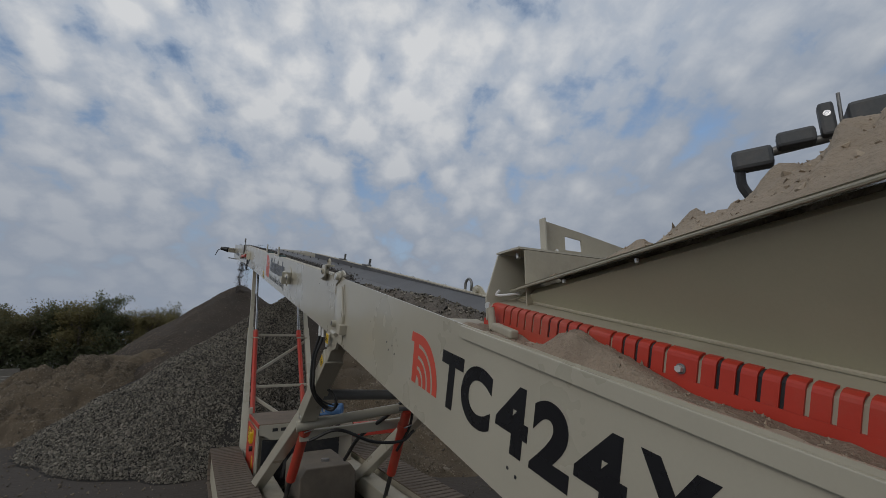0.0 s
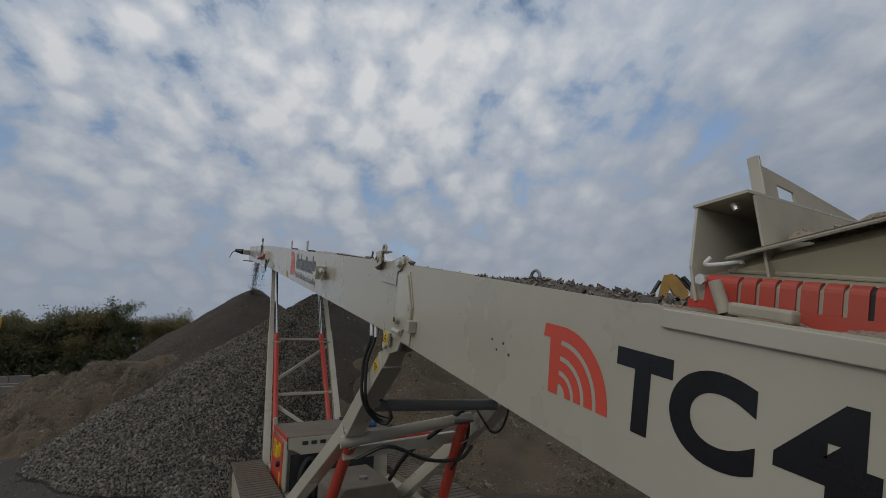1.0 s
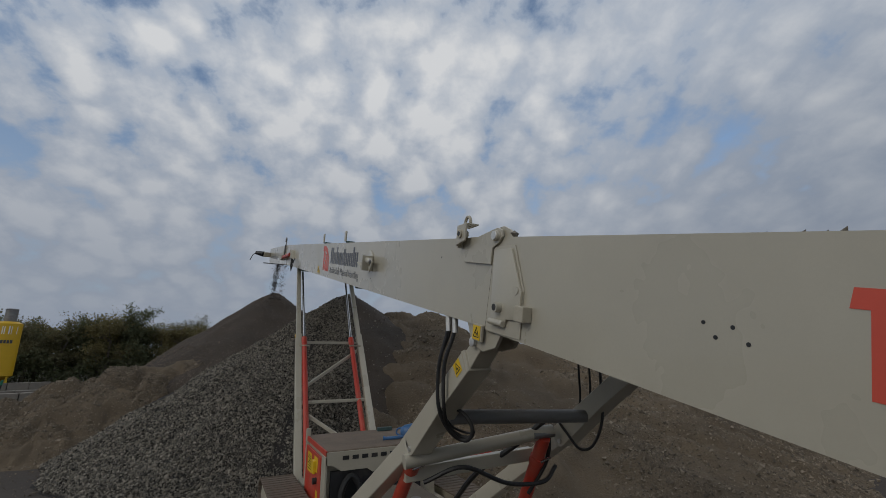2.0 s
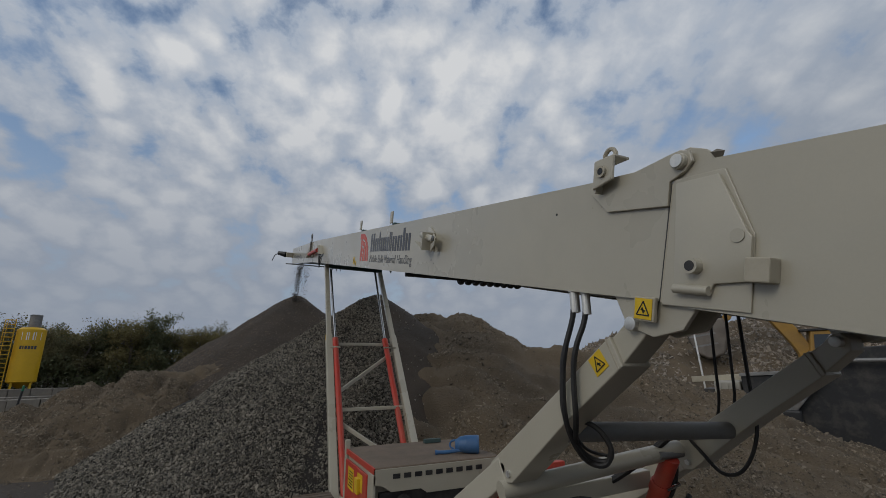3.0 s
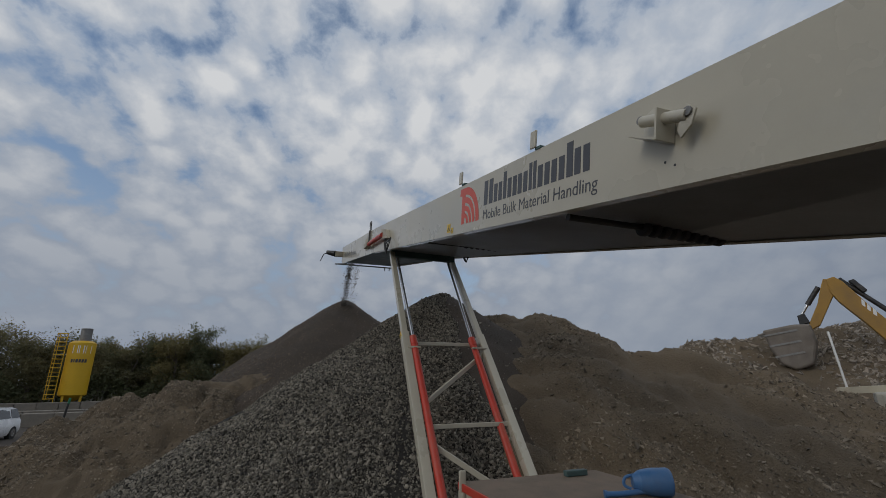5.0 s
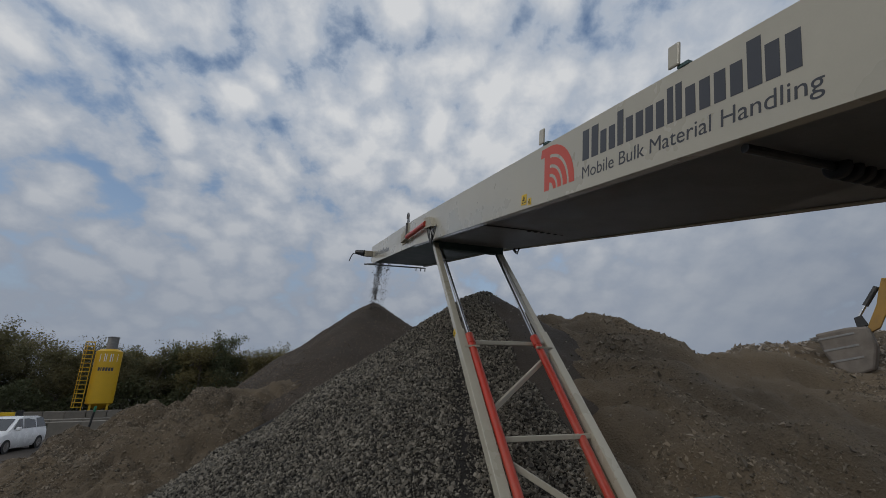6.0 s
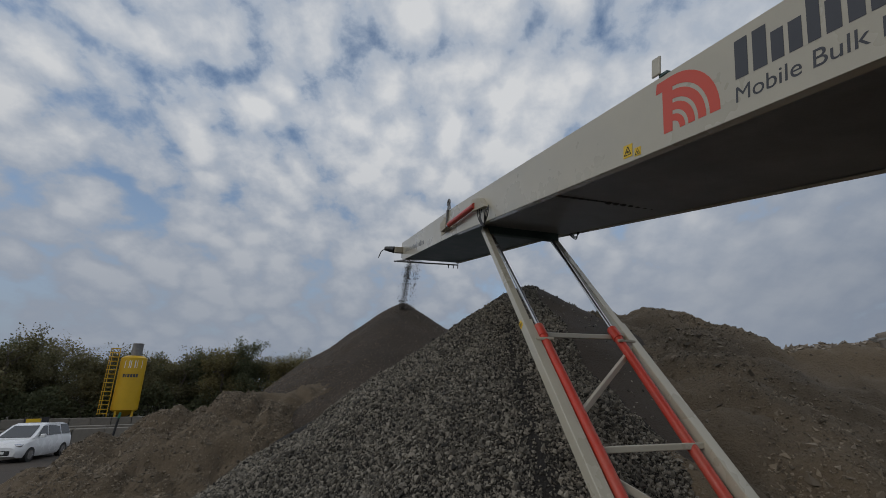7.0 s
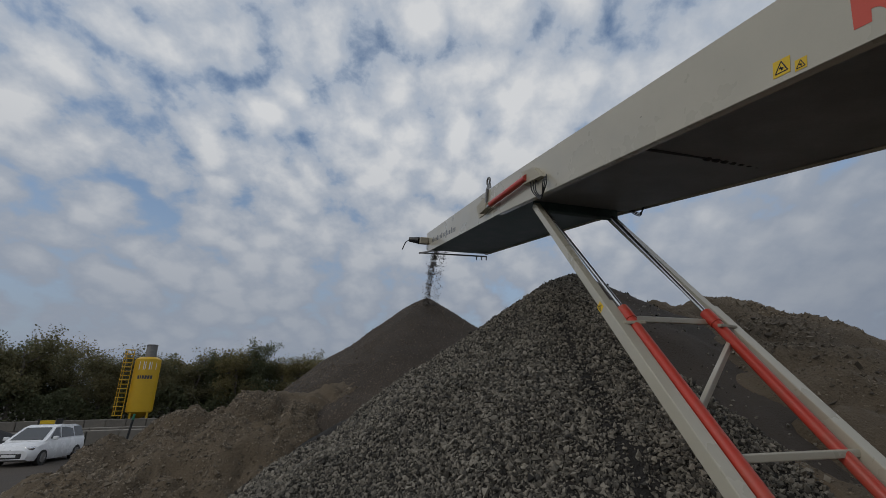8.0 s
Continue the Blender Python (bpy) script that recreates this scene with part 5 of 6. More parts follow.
shape("feed_belt", RUBBER, feeder, box, (0.62, 0.4, 0.12), (1.5, 5.5, 0.20), FEED, 0.02)
shape("post", DARK, feeder, box, (1.3, 4.8, -4.32), (1.5, 5.0, 0.12), FEED, 0.01)
shape("post", DARK, feeder, box, (0.75, 4.8, -4.32), (0.9, 5.0, 0.12), FEED, 0.01)

# ---- silo ----
SILO_Y = material("silo_yellow", (0.66, 0.40, 0.012), 0.5, 0, 0.08, 0.6, 20, 0.03, (0.35, 0.22, 0.05), 0.3)
silo = thing("cement_silo", "yellow cement silo with ladder cage and grey filter drum", "silo", pose(-21.8, 68.4, 0.0, 0, 0, 20))
shape("shell", SILO_Y, silo, rod, (0, 0, 1.3), (0, 0, 6.9), 1.28, seg=40, smooth=True)
shape("roof", SILO_Y, silo, rod, (0, 0, 6.9), (0, 0, 7.15), 1.28, 0.9, seg=40, smooth=True)
shape("cone", SILO_Y, silo, rod, (0, 0, 0.6), (0, 0, 1.3), 0.3, 1.28, seg=40, smooth=True)
shape("filter", STEEL, silo, rod, (0.1, 0, 7.1), (0.1, 0, 8.5), 0.55, seg=24, smooth=True, label="grey filter drum")
shape("filter_cap", STEEL, silo, rod, (0.1, 0, 8.5), (0.1, 0, 8.6), 0.62, 0.5, seg=24, smooth=True)
for a in (45, 135, 225, 315):
    shape("leg", SILO_Y, silo, beam, (1.1 * math.cos(radians(a)), 1.1 * math.sin(radians(a)), 0), (1.1 * math.cos(radians(a)), 1.1 * math.sin(radians(a)), 1.8), 0.2, 0.2, (1, 0, 0))
ladder = shape("ladder_rail", SILO_Y, silo, beam, (-1.5, -0.5, 0.3), (-1.5, -0.5, 7.9), 0.08, 0.08, (1, 0, 0))
shape("ladder_rail", SILO_Y, silo, beam, (-1.5, -1.0, 0.3), (-1.5, -1.0, 7.9), 0.08, 0.08, (1, 0, 0))
for x, y in ((-2.15, -0.45), (-2.15, -1.05), (-2.35, -0.75)):
    shape("cage_rail", SILO_Y, silo, beam, (x, y, 0.9), (x, y, 7.9), 0.06, 0.06, (1, 0, 0))
for k in range(16):
    z = 0.95 + 0.46 * k
    bm = bmesh.new()
    hose(bm, [(-1.5, -0.4, z), (-2.15, -0.42, z), (-2.38, -0.75, z), (-2.15, -1.08, z), (-1.5, -1.1, z)], 0.035, 6, 3)
    part("cage_hoop", bm, SILO_Y, silo)
WHITE = material("white_paint", (0.78, 0.78, 0.76), 0.4, 0, 0.04, 2.0, 60, 0.0, (0.4, 0.36, 0.3), 0.15)
for mat, z, h, cols in ((WHITE, 5.75, 0.85, ((-0.80, 0.44), (-0.26, 0.46), (0.32, 0.5))), (DECAL_SLATE, 4.75, 0.36, ((-0.78, 0.16), (-0.56, 0.1), (-0.38, 0.2), (-0.12, 0.2), (0.14, 0.2), (0.4, 0.2)))):
    for x, wd in cols:
        bm = bmesh.new()
        a0 = math.asin(x / 1.28)
        a1 = math.asin(min(0.99, (x + wd) / 1.28))
        prism(bm, [(1.29 * math.sin(a0), -1.29 * math.cos(a0)), (1.29 * math.sin(a1), -1.29 * math.cos(a1)), (1.20 * math.sin(a1), -1.20 * math.cos(a1)), (1.20 * math.sin(a0), -1.20 * math.cos(a0))], z, z + h, "z")
        part("lettering_bar", bm, mat, silo, "white bar of lettering" if mat is WHITE else "dark bar of lettering")

# ---- concrete block walls ----
block_bm = bmesh.new()
box(block_bm, (-0.79, -0.39, 0.0), (0.79, 0.39, 0.785), None, 0.03)
block_me = None
for wall, rows_, n, at, turn in (("block_wall_1", 2, 16, (-40.0, 57.0), 12), ("block_wall_2", 1, 9, (-22.5, 41.0), 10)):
    wall_ob = tagged(thing(wall, "weathered stacked concrete block wall", "wall", pose(at[0], at[1], 0, 0, 0, turn)), kind="structure")
    for r in range(rows_):
        for i in range(n - 10 * r):
            if block_me is None:
                b = part("concrete_block", block_bm, CONCRETE, wall_ob)
                block_me = b.data
            else:
                b = new("concrete_block", block_me)
                b.parent = wall_ob
            b.matrix_basis = pose(i * 1.62 + r * 0.8, random.uniform(-0.06, 0.06), r * 0.80 + 0.0, 0, 0, random.uniform(-1.5, 1.5))
for wall_ob in [o for o in scene.objects if o.name.startswith("block_wall_2")]:
    for i in range(5):
        b = new("concrete_block", block_me)
        b.parent = wall_ob
        b.matrix_basis = pose(4.2 + i * 1.62, 3.5, 0.0)
BLACK_HEAP = material("black_asphalt_chips", (0.02, 0.02, 0.021), 0.9, 0, 0.3, 2.0, 30, 0.8)
heap("asphalt_heap", [(-20.5, 39.5, 1.3, 0.6), (-18.8, 39.8, 1.2, 0.6)], -25, -14, 35, 44, 0.25, 0.1, BLACK_HEAP, 8.0, "small black heap of asphalt chips beside a wall")
sign = thing("yellow_sign", "small yellow sign board on a wooden frame", "sign", pose(-17.2, 41.6, 0))
shape("board", YELLOW, sign, box, (-0.36, 0, 0.92), (0.36, 0.06, 1.42), None, 0.01)
shape("post", DARK, sign, box, (-0.5, 0.07, 0), (-0.38, 0.18, 1.5), None, 0.01)
shape("post", DARK, sign, box, (0.38, 0.07, 0), (0.7, 0.18, 1.5), None, 0.01)
post = thing("marker_post", "dark post with a green top standing on the yard", "post", pose(-12.3, 39.5, 0, 0, 6, 0))
shape("pole", DARK, post, rod, (0, 0, 0), (0, 0, 1.45), 0.06, smooth=True)
shape("pole_top", material("green_paint", (0.02, 0.17, 0.09), 0.5), post, rod, (0, 0, 1.45), (0, 0, 1.75), 0.065, smooth=True)
binn = thing("green_bin", "green container edge behind the black heap", "container", pose(-22.0, 41.8, 0, 0, 0, 10))
shape("bin_body", material("green_bin_paint", (0.015, 0.16, 0.10), 0.5), binn, box, (-1.2, -0.5, 0), (1.2, 0.5, 1.75), None, 0.05)
shape("bin_rim", DARK, binn, box, (-1.24, -0.54, 1.6), (1.24, 0.54, 1.66), None, 0.01)

# ---- parked car ----
car = thing("parked_car", "small white hatchback parked on the yard", "car", pose(-13.55, 34.0, 0.0, 0, 0, -186) @ Matrix.Diagonal((0.97, 0.84, 0.94, 1)))
CARW = material("white_car_paint", (0.80, 0.80, 0.80), 0.25, 0, 0.03, 2.0, 60, 0.0, coat=0.5)
CGLASS = material("car_glass", (0.03, 0.035, 0.04), 0.08, 0.0, 0.05, 2.0, 60, 0.0, coat=0.6)


def loft(bm, rings):
    R = [[bm.verts.new(p) for p in r] for r in rings]
    for a, b in zip(R, R[1:]):
        for k in range(len(a)):
            bm.faces.new((a[k], a[(k + 1) % len(a)], b[(k + 1) % len(b)], b[k]))
    bm.faces.new(R[0][::-1])
    bm.faces.new(R[-1])


def car_ring(y, zb, zt, w, wt):
    return [(-w * 0.9, y, zb), (-w, y, zb + 0.15), (-w, y, (zb + zt) / 2), (-w * 0.97, y, zt - 0.10), (-wt, y, zt), (wt, y, zt), (w * 0.97, y, zt - 0.10), (w, y, (zb + zt) / 2), (w, y, zb + 0.15), (w * 0.9, y, zb)]


bm = bmesh.new()
loft(bm, [car_ring(*r) for r in ((-2.02, 0.45, 0.85, 0.70, 0.55), (-1.92, 0.25, 0.98, 0.82, 0.72), (-1.3, 0.20, 1.02, 0.86, 0.78), (0.0, 0.18, 1.0, 0.86, 0.80), (0.95, 0.20, 1.0, 0.86, 0.76), (1.50, 0.20, 0.92, 0.84, 0.66), (1.82, 0.22, 0.80, 0.78, 0.56), (1.98, 0.30, 0.66, 0.66, 0.44))])
body = part("car_body", bm, CARW, car, smooth=True)
bm = bmesh.new()
loft(bm, [[(-w, y, 0.97), (-w * 0.82, y2, z), (w * 0.82, y2, z), (w, y, 0.97)] for y, y2, z, w in ((-1.95, -1.75, 1.45, 0.74), (-1.2, -1.1, 1.57, 0.80), (0.0, -0.1, 1.58, 0.80), (1.15, 0.30, 1.50, 0.78))])
part("cabin", bm, CARW, car, smooth=True)
bm = bmesh.new()
plate(bm, [(-0.62, 1.10, 1.03), (0.62, 1.10, 1.03), (0.50, 0.38, 1.49), (-0.50, 0.38, 1.49)], 0.03)
part("windscreen", bm, CGLASS, car, "dark windscreen")
for sx in (-1, 1):
    for ya, yb, yc, yd in ((0.85, 0.12, 0.10, 0.40), (0.02, -0.95, -0.88, 0.0), (-1.05, -1.75, -1.6, -0.98)):
        bm = bmesh.new()
        plate(bm, [(sx * 0.785, ya, 1.03), (sx * 0.785, yb, 1.03), (sx * 0.655, yc, 1.47), (sx * 0.665, yd, 1.47)], 0.02 * -sx)
        part("side_window", bm, CGLASS, car)
    shape("headlight", CHROME, car, box, (sx * 0.60 - 0.17, 1.60, 0.64), (sx * 0.60 + 0.17, 1.885, 0.79), None, 0.06)
    shape("mirror", CARW, car, box, (sx * 0.96 - 0.10, 0.72, 0.98), (sx * 0.96 + 0.10, 0.86, 1.14), None, 0.04)
    for y in (-1.28, 1.27):
        wheel = shape("wheel", RUBBER, car, rod, (sx * 0.66, y, 0.31), (sx * 0.87, y, 0.31), 0.31, seg=28, smooth=True)
        shape("rim", CHROME, wheel, rod, (sx * 0.86, y, 0.31), (sx * 0.885, y, 0.31), 0.20, seg=20, smooth=True)
shape("grille", DARK, car, box, (-0.46, 1.86, 0.32), (0.46, 2.0, 0.55), None, 0.05)
shape("number_plate", WHITE, car, box, (-0.26, 2.0, 0.40), (0.26, 2.02, 0.50), None, 0.005, label="blank white plate")
shape("bonnet_badge", CHROME, car, rod, (0, 1.94, 0.62), (0, 1.97, 0.62), 0.06)

# ---- excavator ----
CAT = material("worn_yellow_paint", (0.36, 0.20, 0.035), 0.55, 0, 0.12, 1.0, 30, 0.06, (0.15, 0.10, 0.06), 0.5)
BUCKET = material("worn_bucket_steel", (0.19, 0.165, 0.14), 0.6, 0.4, 0.25, 1.5, 30, 0.15, (0.12, 0.095, 0.07), 0.6)
EX_H, EX_U = Vector((0.857, 0.515, 0)), Vector((0.515, -0.857, 0))
EX_P = Vector((-0.72, 5.42, 0)) + EX_H * 32.0
SCALE_E = 32.0 / 27.0
exc = thing("excavator", "yellow tracked excavator holding its bucket against a rubble heap", "excavator")
AXIS = EX_P + EX_U * 5.2 + EX_H * 4.0


def ex(u, z, v=0.0):
    """A place in the excavator's own lines from sideways, height and depth over the arm's plane."""
    return Vector(((u * SCALE_E) - 5.2, v - 4.0, 2.66 + (z - 2.66) * SCALE_E))


def ex_box(name, pts, v0, v1, mat, parent=None, bevel=0.03):
    bm = bmesh.new()
    prism(bm, [(ex(u, z).x, ex(u, z).z) for u, z in pts], v0 - 4.0, v1 - 4.0, "y", None, bevel)
    return part(name, bm, mat, parent or exc)


ex_box("boom", [(1.05, 7.02), (1.35, 7.10), (1.60, 6.85), (2.35, 5.52), (3.1, 4.35), (3.55, 3.3), (3.45, 2.2), (3.05, 2.2), (2.98, 3.2), (2.72, 3.75), (2.05, 4.85), (1.30, 5.95), (1.1, 6.4)], -0.3, 0.3, CAT)
ex_box("stick", [(0.75, 6.55), (0.95, 7.05), (1.25, 7.0), (1.2, 6.3), (0.45, 4.95), (0.12, 4.78), (0.05, 5.0), (0.55, 5.95)], -0.24, 0.24, CAT)
shape("bucket_cylinder", DARK, exc, rod, ex(0.72, 6.72, -0.05), ex(0.18, 5.95, -0.05), 0.13, smooth=True)
shape("piston_rod", CHROME, exc, rod, ex(0.18, 5.95, -0.05), ex(-0.12, 5.50, -0.05), 0.07, smooth=True)
ex_box("bucket_link", [(-0.30, 5.45), (-0.02, 5.55), (0.12, 5.1), (-0.28, 5.0)], -0.3, 0.3, DARK)
shape("stick_cylinder", DARK, exc, rod, ex(1.5, 7.0), ex(2.9, 5.3), 0.12, smooth=True)
ex_box("hose_bundle", [(1.8, 6.85), (2.0, 6.9), (2.35, 6.35), (2.2, 6.25)], -0.25, 0.25, DARK)
for k, wd in enumerate((0.10, 0.10, 0.11)):
    u = 2.02 + 0.14 * k
    ex_box("name_bar", [(u, 5.72 - 0.22 * k), (u + wd, 5.60 - 0.22 * k), (u + wd + 0.02, 5.84 - 0.22 * k), (u + 0.04, 5.98 - 0.22 * k)], -0.312, -0.302, WHITE, None, 0.0)
bm = bmesh.new()
bprof = [(-1.74, 4.82), (-0.55, 5.02), (0.12, 5.0), (0.22, 4.2), (-0.05, 3.2), (-0.75, 2.95), (-1.25, 3.25), (-1.55, 3.9)]
prism(bm, [(ex(u, z).x, ex(u, z).z) for u, z in bprof], -0.9 - 4.0, 0.9 - 4.0, "y", None, 0.12)
bucket = part("bucket", bm, BUCKET, exc, "worn grey steel bucket")
for k in range(3):
    ex_box("wear_strip", [(-1.68 + 0.12 * k, 4.6 - 0.5 * k), (-0.4 + 0.05 * k, 4.8 - 0.5 * k), (-0.38 + 0.05 * k, 4.72 - 0.5 * k), (-1.66 + 0.12 * k, 4.52 - 0.5 * k)], -0.93, -0.90, STEEL, bucket, 0.0)
for k in range(5):
    shape("tooth", STEEL, bucket, beam, ex(-1.6, 4.7, -0.8 + 0.4 * k), ex(-1.95, 4.62, -0.8 + 0.4 * k), 0.14, 0.08)
ex_box("upper_body", [(3.6, 2.0), (7.5, 2.0), (7.5, 3.4), (4.4, 3.4), (4.4, 2.5), (3.6, 2.5)], 0.4, 3.2, CAT, None, 0.1)
cab = ex_box("cab", [(3.35, 2.25), (4.35, 2.25), (4.35, 4.15), (4.2, 4.25), (3.5, 4.25), (3.35, 3.2)], -0.6, 0.38, CAT, None, 0.08)
ex_box("cab_window", [(3.48, 2.95), (4.2, 2.95), (4.2, 4.05), (3.62, 4.05), (3.5, 3.2)], -0.63, -0.61, CGLASS, cab, 0.0)
ex_box("cab_visor", [(3.1, 4.2), (4.5, 4.25), (4.5, 4.36), (3.1, 4.3)], -0.7, 0.4, DARK, cab, 0.02)
for v in (-0.8, 2.4):
    bm = bmesh.new()
    x0, x1 = ex(3.0, 0).x, ex(7.2, 0).x
    prism(bm, [(x0 + 0.4, 0.02), (x1 - 0.4, 0.02), (x1, 0.5), (x1 - 0.4, 1.0), (x0 + 0.4, 1.0), (x0, 0.5)], v - 4.0, v + 0.7 - 4.0, "y", None, 0.1)
    part("crawler_track", bm, DARK, exc)
shape("turntable", DARK, exc, rod, (0.2, -2.6, 0.9), (0.2, -2.6, 2.0), 1.0, seg=24)
EXC_POSE = Matrix.Translation((AXIS.x, AXIS.y, 0)) @ Matrix((EX_U, EX_H, Vector((0, 0, 1)))).transposed().to_4x4()
exc.matrix_world = EXC_POSE

# ---- crusher behind the spoil heap ----
CR_H, CR_U = Vector((0.88, 0.475, 0)), Vector((0.475, -0.88, 0))
PALE = material("dusty_pale_paint", (0.36, 0.34, 0.29), 0.7, 0, 0.1, 2.0, 40, 0.05, (0.2, 0.16, 0.12), 0.6)
crusher = thing("mobile_crusher", "dark steel mobile crusher with a pale side housing behind the heap", "crusher", Matrix.Translation((13.9, 12.13, 0)) @ Matrix((CR_U, CR_H, Vector((0, 0, 1)))).transposed().to_4x4())
shape("hopper_box", DARK, crusher, prism, [(-0.42, 2.42), (0.9, 2.5), (1.6, 3.15), (3.9, 3.3), (3.9, 0.3), (0.9, 0.15), (-0.4, 0.7)], 0.0, 2.2, "y", None, 0.03, label="black crusher hopper")
shape("hopper_rim", STEEL, crusher, beam, (-0.45, -0.02, 2.45), (0.95, -0.02, 2.53), 0.12, 0.10)
shape("side_housing", PALE, crusher, box, (-1.18, 0.1, 0.9), (-0.47, 1.8, 2.25), None, 0.05, label="pale ribbed side housing")
for k in range(3):
    shape("rib", PALE, crusher, box, (-1.05 + 0.2 * k, 0.04, 1.0), (-0.99 + 0.2 * k, 0.099, 2.2), None, 0.015)
for k in range(3):
    shape("grille_slot", DARK, crusher, box, (-1.50, 0.3, 1.35 + 0.25 * k), (-1.182, 1.2, 1.5 + 0.25 * k), None, 0.01)
arm = shape("fold_arm", STEEL, crusher, beam, (-0.15, -0.20, 0.65), (2.4, -0.30, 3.85), 0.22, 0.46, (1, 0, 0), 0.02)
shape("arm_plate", STEEL, arm, beam, (1.05, -0.42, 2.15), (2.0, -0.44, 3.35), 0.05, 0.34, (1, 0, 0), 0.01)
for k in range(6):
    shape("bolt", DARK, arm, rod, (0.45 + 0.29 * k, -0.50, 1.40 + 0.36 * k), (0.45 + 0.29 * k, -0.30, 1.40 + 0.36 * k), 0.045, seg=6)
shape("ram", CHROME, crusher, rod, (0.9, -0.3, 2.0), (1.7, -0.4, 2.75), 0.05, smooth=True)
shape("chute", DARK, crusher, box, (-0.3, -0.4, 0.6), (0.9, 0.1, 1.5), None, 0.06)
shape("side_beam", GREYD, crusher, beam, (-1.9, 0.9, 2.27), (0.0, 0.9, 2.40), 0.10, 0.18)
shape("chassis", DARK, crusher, box, (-1.4, 0.2, 0.0), (3.8, 2.0, 0.9), None, 0.05)
shape("ram_bar", STEEL, crusher, rod, (1.6, -0.3, 2.85), (3.8, -0.3, 2.85), 0.06, smooth=True)
pole = thing("steel_pole", "thin pale steel pole leaning beside the crusher", "pole", Matrix.Translation((14.59, 14.24, 0)) @ pose(0, 0, 0, 0, 7, 61))
shape("pole_tube", ZINC, pole, rod, (0, 0, 0.0), (0.0, 0, 4.0), 0.032, smooth=True)
shape("pole_foot", ZINC, pole, rod, (0, 0, 0.0), (0.0, 0, 0.05), 0.15, smooth=True)

# ---- trees ----
BARK = material("grey_brown_bark", (0.15, 0.13, 0.105), 0.9, 0, 0.3, 3.0, 30, 0.5)


def leaf_material(name, a, b):
    m = material(name, a, 0.75, 0, 0.25, 0.6, 8, 0.0, b, 0.9, island=0.16)
    n, l = m.node_tree.nodes, m.node_tree.links
    p = n["Principled BSDF"]
    thin, both_ = n.new("ShaderNodeBsdfTranslucent"), n.new("ShaderNodeMixShader")
    l.new(p.inputs["Base Color"].links[0].from_socket, thin.inputs[0])
    both_.inputs[0].default_value = 0.4
    l.new(p.outputs[0], both_.inputs[1])
    l.new(thin.outputs[0], both_.inputs[2])
    l.new(both_.outputs[0], n["Material Output"].inputs[0])
    return m


LEAF = [leaf_material("dark_green_leaves", (0.115, 0.13, 0.065), (0.15, 0.14, 0.075)), leaf_material("olive_leaves", (0.16, 0.15, 0.075), (0.20, 0.16, 0.08)), leaf_material("yellowing_leaves", (0.19, 0.165, 0.07), (0.21, 0.165, 0.07))]


def tree_kind(name, height, spread, bare, leaf, seed, label):
    """A tapered trunk with limbs and twigs, and a crown of leaf clumps with gaps."""
    rng = random.Random(seed)
    tree = thing(name, label, "tree", pose(0, 0, -200 - seed))
    bm = bmesh.new()
    hose_pts = [(0, 0, 0), (rng.uniform(-0.2, 0.2), rng.uniform(-0.2, 0.2), height * 0.35), (rng.uniform(-0.4, 0.4), rng.uniform(-0.4, 0.4), height * 0.7), (rng.uniform(-0.5, 0.5), rng.uniform(-0.5, 0.5), height * 0.95)]
    for (a, b), (r0, r1) in zip(zip(hose_pts, hose_pts[1:]), ((0.22, 0.16), (0.16, 0.09), (0.09, 0.03))):
        rod(bm, a, b, r0, r1, 8)
    tips = []
    for k in range(16):
        z = height * rng.uniform(0.18, 0.85)
        a = rng.uniform(0, 6.28)
        L = spread * rng.uniform(0.5, 1.0) * (1.15 - 0.6 * z / height)
        p = Vector((0, 0, z))
        q = p + Vector((math.cos(a) * L, math.sin(a) * L, L * rng.uniform(0.3, 0.9)))
        rod(bm, p, q, 0.06, 0.02, 6)
        tips.append((p, q))
        for _ in range(5):
            m_ = p.lerp(q, rng.uniform(0.4, 1.0))
            e = m_ + Vector((rng.uniform(-1, 1), rng.uniform(-1, 1), rng.uniform(0.3, 1.5))) * 0.8
            rod(bm, m_, e, 0.018, 0.006, 4)
            tips.append((m_, e))
    part("trunk", bm, BARK, tree)
    V, F = [], []
    for p, q in tips:
        for _ in range(int(10 * (1 - bare)) + 1):
            c = p.lerp(q, rng.uniform(0.35, 1.1)) + Vector((rng.gauss(0, 0.35), rng.gauss(0, 0.35), rng.gauss(0, 0.3)))
            for _ in range(11):
                o = c + Vector((rng.gauss(0, 0.28), rng.gauss(0, 0.28), rng.gauss(0, 0.22)))
                s_ = rng.uniform(0.055, 0.135)
                n1 = Vector((rng.gauss(0, 1), rng.gauss(0, 1), rng.gauss(0, 1))).normalized()
                n2 = n1.orthogonal().normalized()
                n3 = n1.cross(n2)
                i = len(V)
                V += [o + n2 * s_, o + n3 * s_ * 0.7, o - n2 * s_, o - n3 * s_ * 0.7]
                F.append((i, i + 1, i + 2, i + 3))
    crown = mesh_object("crown", [tuple(v) for v in V], F, leaf, False)
    crown.parent = tree
    return tree


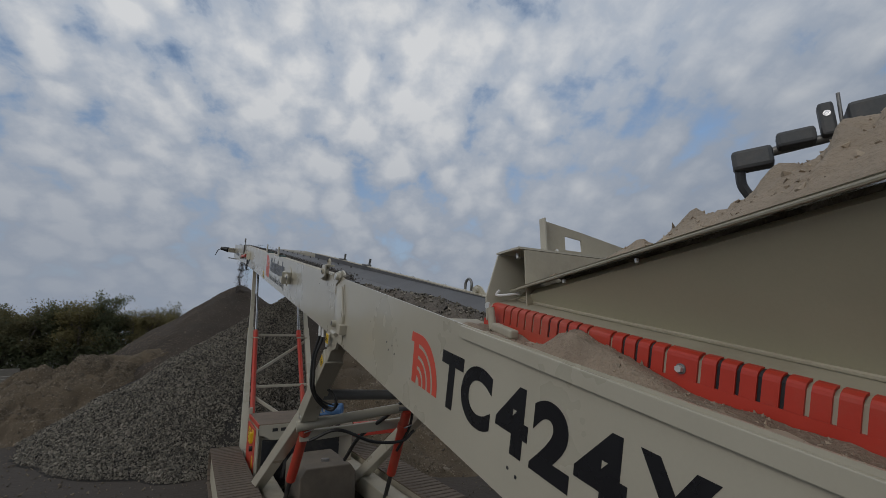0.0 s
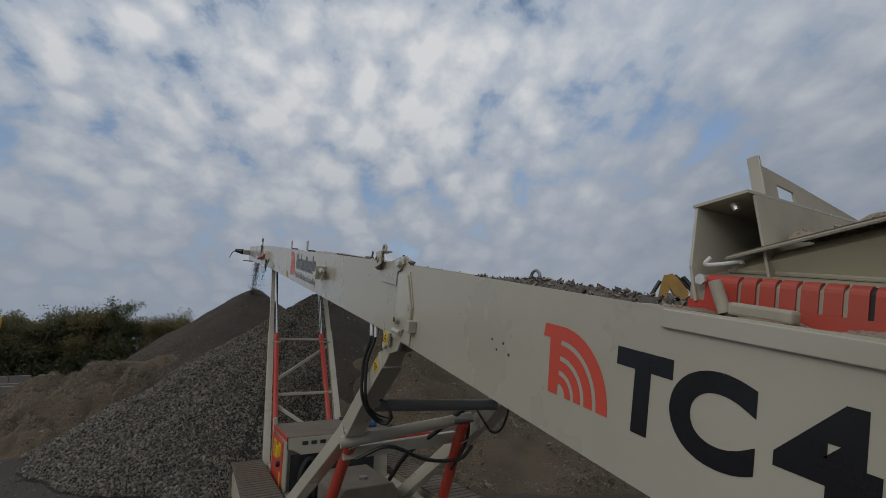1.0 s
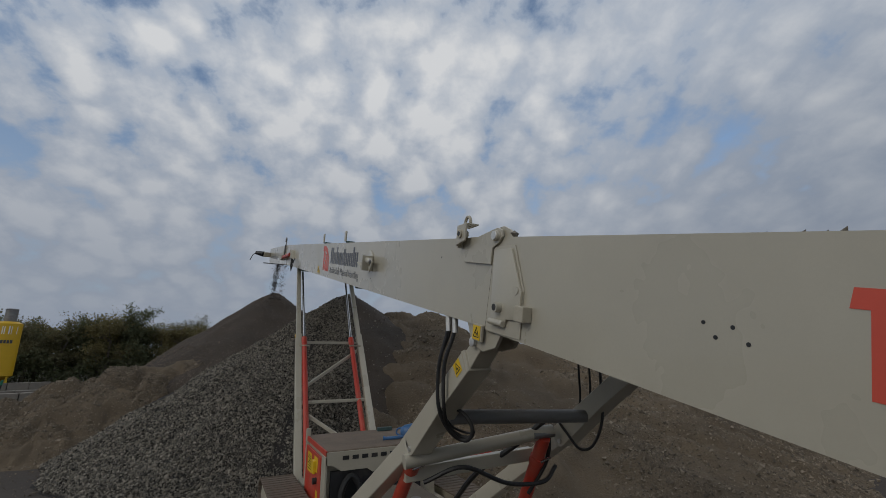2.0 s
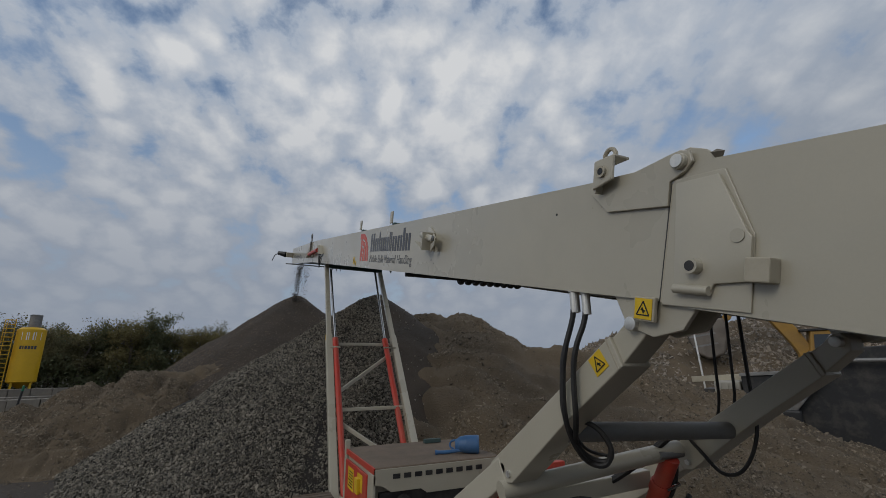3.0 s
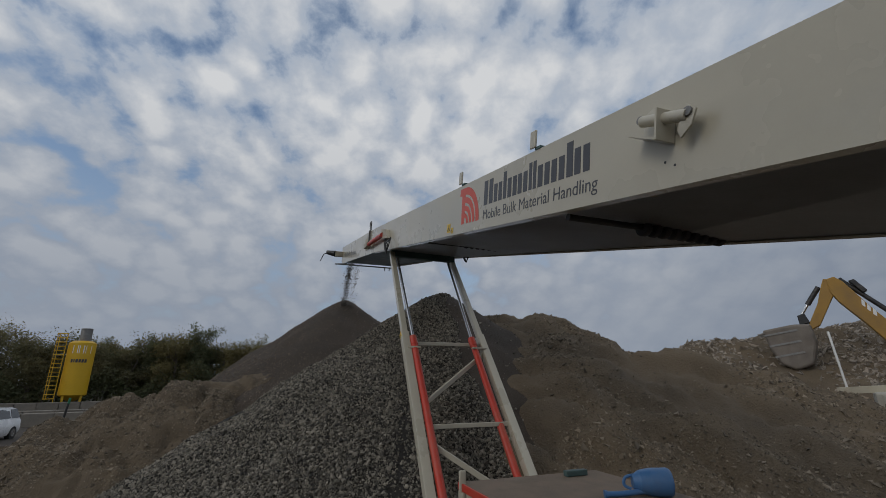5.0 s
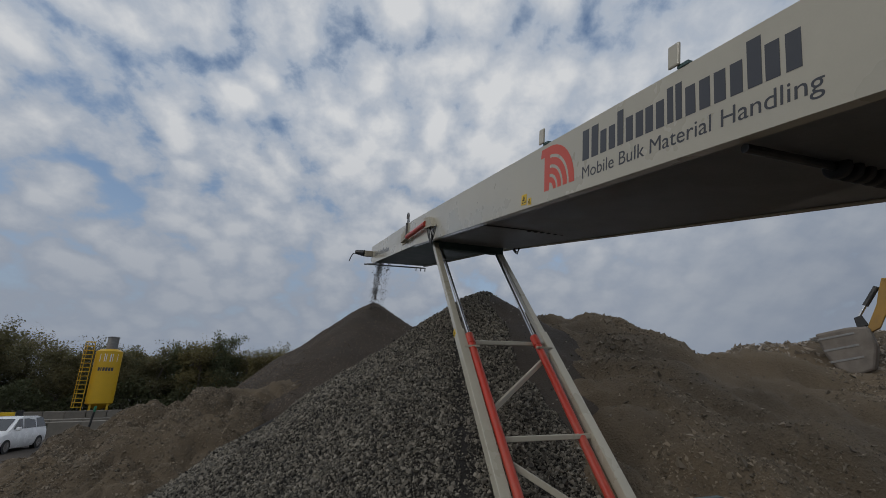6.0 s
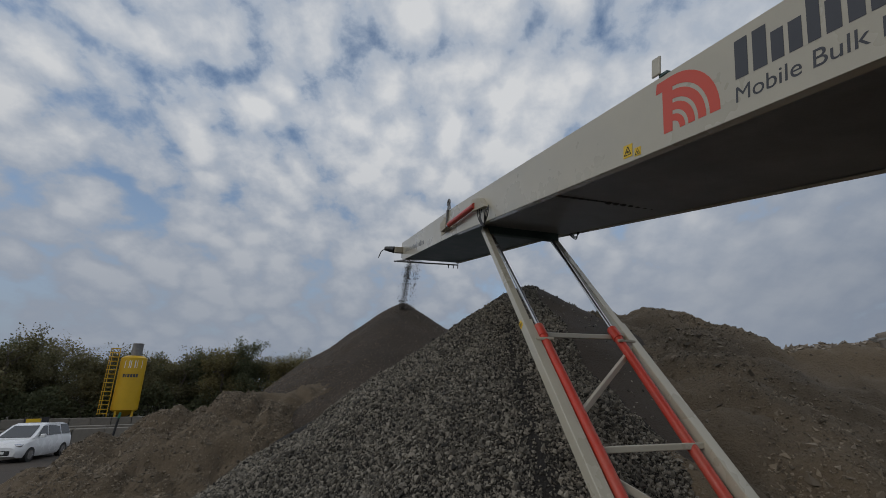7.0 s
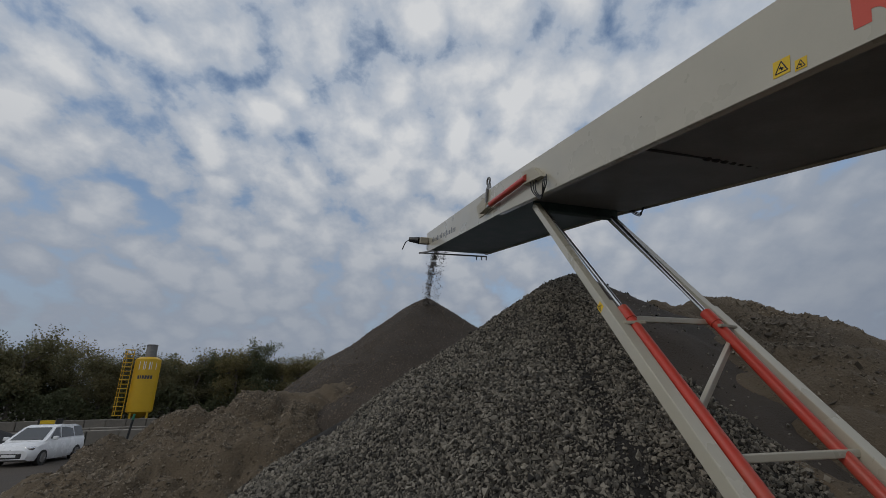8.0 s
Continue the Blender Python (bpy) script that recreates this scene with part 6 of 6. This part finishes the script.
kinds = [tree_kind("broadleaf_tree", 8.4, 3.4, 0.0, LEAF[0], 1, "dense dark green broadleaf tree at the edge of a wood"), tree_kind("broadleaf_tree", 7.6, 3.0, 0.2, LEAF[1], 2, "olive green broadleaf tree thinning in autumn"), tree_kind("autumn_tree", 7.8, 2.6, 0.45, LEAF[2], 3, "half-bare tree with yellowing leaves"), tree_kind("bare_tree", 8.8, 2.8, 0.86, LEAF[2], 4, "nearly bare tree with fine grey twigs")]
rt = random.Random(12)
for i in range(46):
    az = -47 + i * 1.12 + rt.uniform(-0.4, 0.4)
    r = rt.uniform(66, 80)
    k = rt.choices((0, 1, 2, 3), (4, 4, 2.2, 3.6))[0] if az < -7 else rt.choices((1, 2, 3), (2, 3, 2))[0]
    hgt = (1.12 if az < -24 else 0.98 if az < -14 else 1.04) * rt.uniform(0.86, 1.08)
    m = Matrix.Translation((-1.8 + r * math.sin(radians(az)), 9.8 + r * math.cos(radians(az)), -0.05)) @ Matrix.Rotation(rt.uniform(0, 6.28), 4, "Z") @ Matrix.Diagonal((1.0, 1.0, 1.0, 1))
    t_ = copy_thing(kinds[k], m)
    t_.scale = (hgt * rt.uniform(0.95, 1.2), hgt * rt.uniform(0.95, 1.2), hgt)
    tagged(t_, group="trees along the yard")
for t_ in kinds:
    for o in list(t_.children):
        bpy.data.objects.remove(o)
    bpy.data.objects.remove(t_)
# Undergrowth that closes the foot of the wood.
rng1 = np.random.default_rng(44)
n = 70000
az = np.radians(rng1.uniform(-48, 6, n))
r = rng1.uniform(65, 84, n)
hump = 2.6 + 1.5 * np.sin(az * 60) * np.sin(az * 23 + 1) + 0.03 * (r - 65)
c = np.stack([-1.8 + r * np.sin(az), 9.8 + r * np.cos(az), rng1.uniform(0, 1, n) ** 0.7 * hump * 1.25], 1)
d1 = rng1.normal(0, 1, (n, 3))
d1 /= np.linalg.norm(d1, axis=1, keepdims=True)
d2 = np.cross(d1, rng1.normal(0, 1, (n, 3)))
d2 /= np.linalg.norm(d2, axis=1, keepdims=True)
sz = rng1.uniform(0.08, 0.22, (n, 1))
V = np.stack([c + d1 * sz, c + d2 * sz * 0.7, c - d1 * sz, c - d2 * sz * 0.7], 1).reshape(-1, 3)
F = np.arange(n * 4).reshape(-1, 4)
tagged(mesh_object("undergrowth", V.tolist(), F.tolist(), LEAF[0], False), "dark tangled undergrowth below the trees", "bushes", kind="stuff")


# ---- falling gravel ----
FALL = material("falling_stone", (0.10, 0.09, 0.08), 0.9, 0, 0.2, 5.0, 40, 0.0, island=0.5)


def clump_mesh(seed):
    rng = np.random.default_rng(seed)
    n = 330
    spots = np.stack([rng.normal(-0.45, 0.085, n), rng.uniform(-0.26, 0.26, n), rng.normal(0, 0.05, n)], 1)
    spots[n * 5 // 6:, 0] = rng.normal(-0.12, 0.09, n - n * 5 // 6)
    ob = stones("gravel_clump", spots, rng.uniform(0.010, 0.030, n), FALL, "loose grey gravel falling from the conveyor head", "gravel", seed + 3)
    me = ob.data
    bpy.data.objects.remove(ob)
    return me


def flow(t):
    """The pose of a clump t seconds after it leaves the belt."""
    slope = math.degrees(math.atan(0.2295))
    if t < 0:
        p = BOOM @ Vector((2.35, S_HEAD + 2.2 * t, -0.20 - 0.12 * math.exp(2 * t)))
        return pose(p.x, p.y, p.z, slope)
    p = BOOM @ Vector((2.35, S_HEAD, -0.32))
    k = min(t, 0.80)
    vy, vz = 3.35, 0.35
    pitch = math.degrees(math.atan2(vz - 9.8 * min(k, 0.6), vy * 0.55))
    return pose(p.x - 0.10 * k, p.y + vy * min(k, 0.72), p.z + vz * k - 4.9 * k * k, pitch)


clumps = []
meshes = [clump_mesh(60 + i) for i in range(5)]
for i in range(108):
    drop = -0.66 + 0.08 * i
    ob = new("gravel_clump", meshes[i % 5])
    tagged(ob, "loose grey gravel falling from the conveyor head", "gravel", "gravel falling on the fresh heap", "stuff")
    clumps.append((ob, drop))


# ---- what moves ----
def motions():
    for ob, drop in clumps:
        times = sorted({0.0, 8.0, *[round(drop + k, 3) for k in (-0.12, 0.0, 0.12, 0.24, 0.36, 0.48, 0.60, 0.72, 0.80, 0.95) if 0 < drop + k < 8.0]})
        walk(ob, [(t, flow(t - drop)) for t in times])
    walk(exc, [(t, EXC_POSE @ pose(0, 0, 0, 0, 0, a)) for t, a in ((0.0, 9.0), (3.0, 6.0), (4.5, 0.0), (6.0, -5.5), (8.0, -8.0))])


motions()
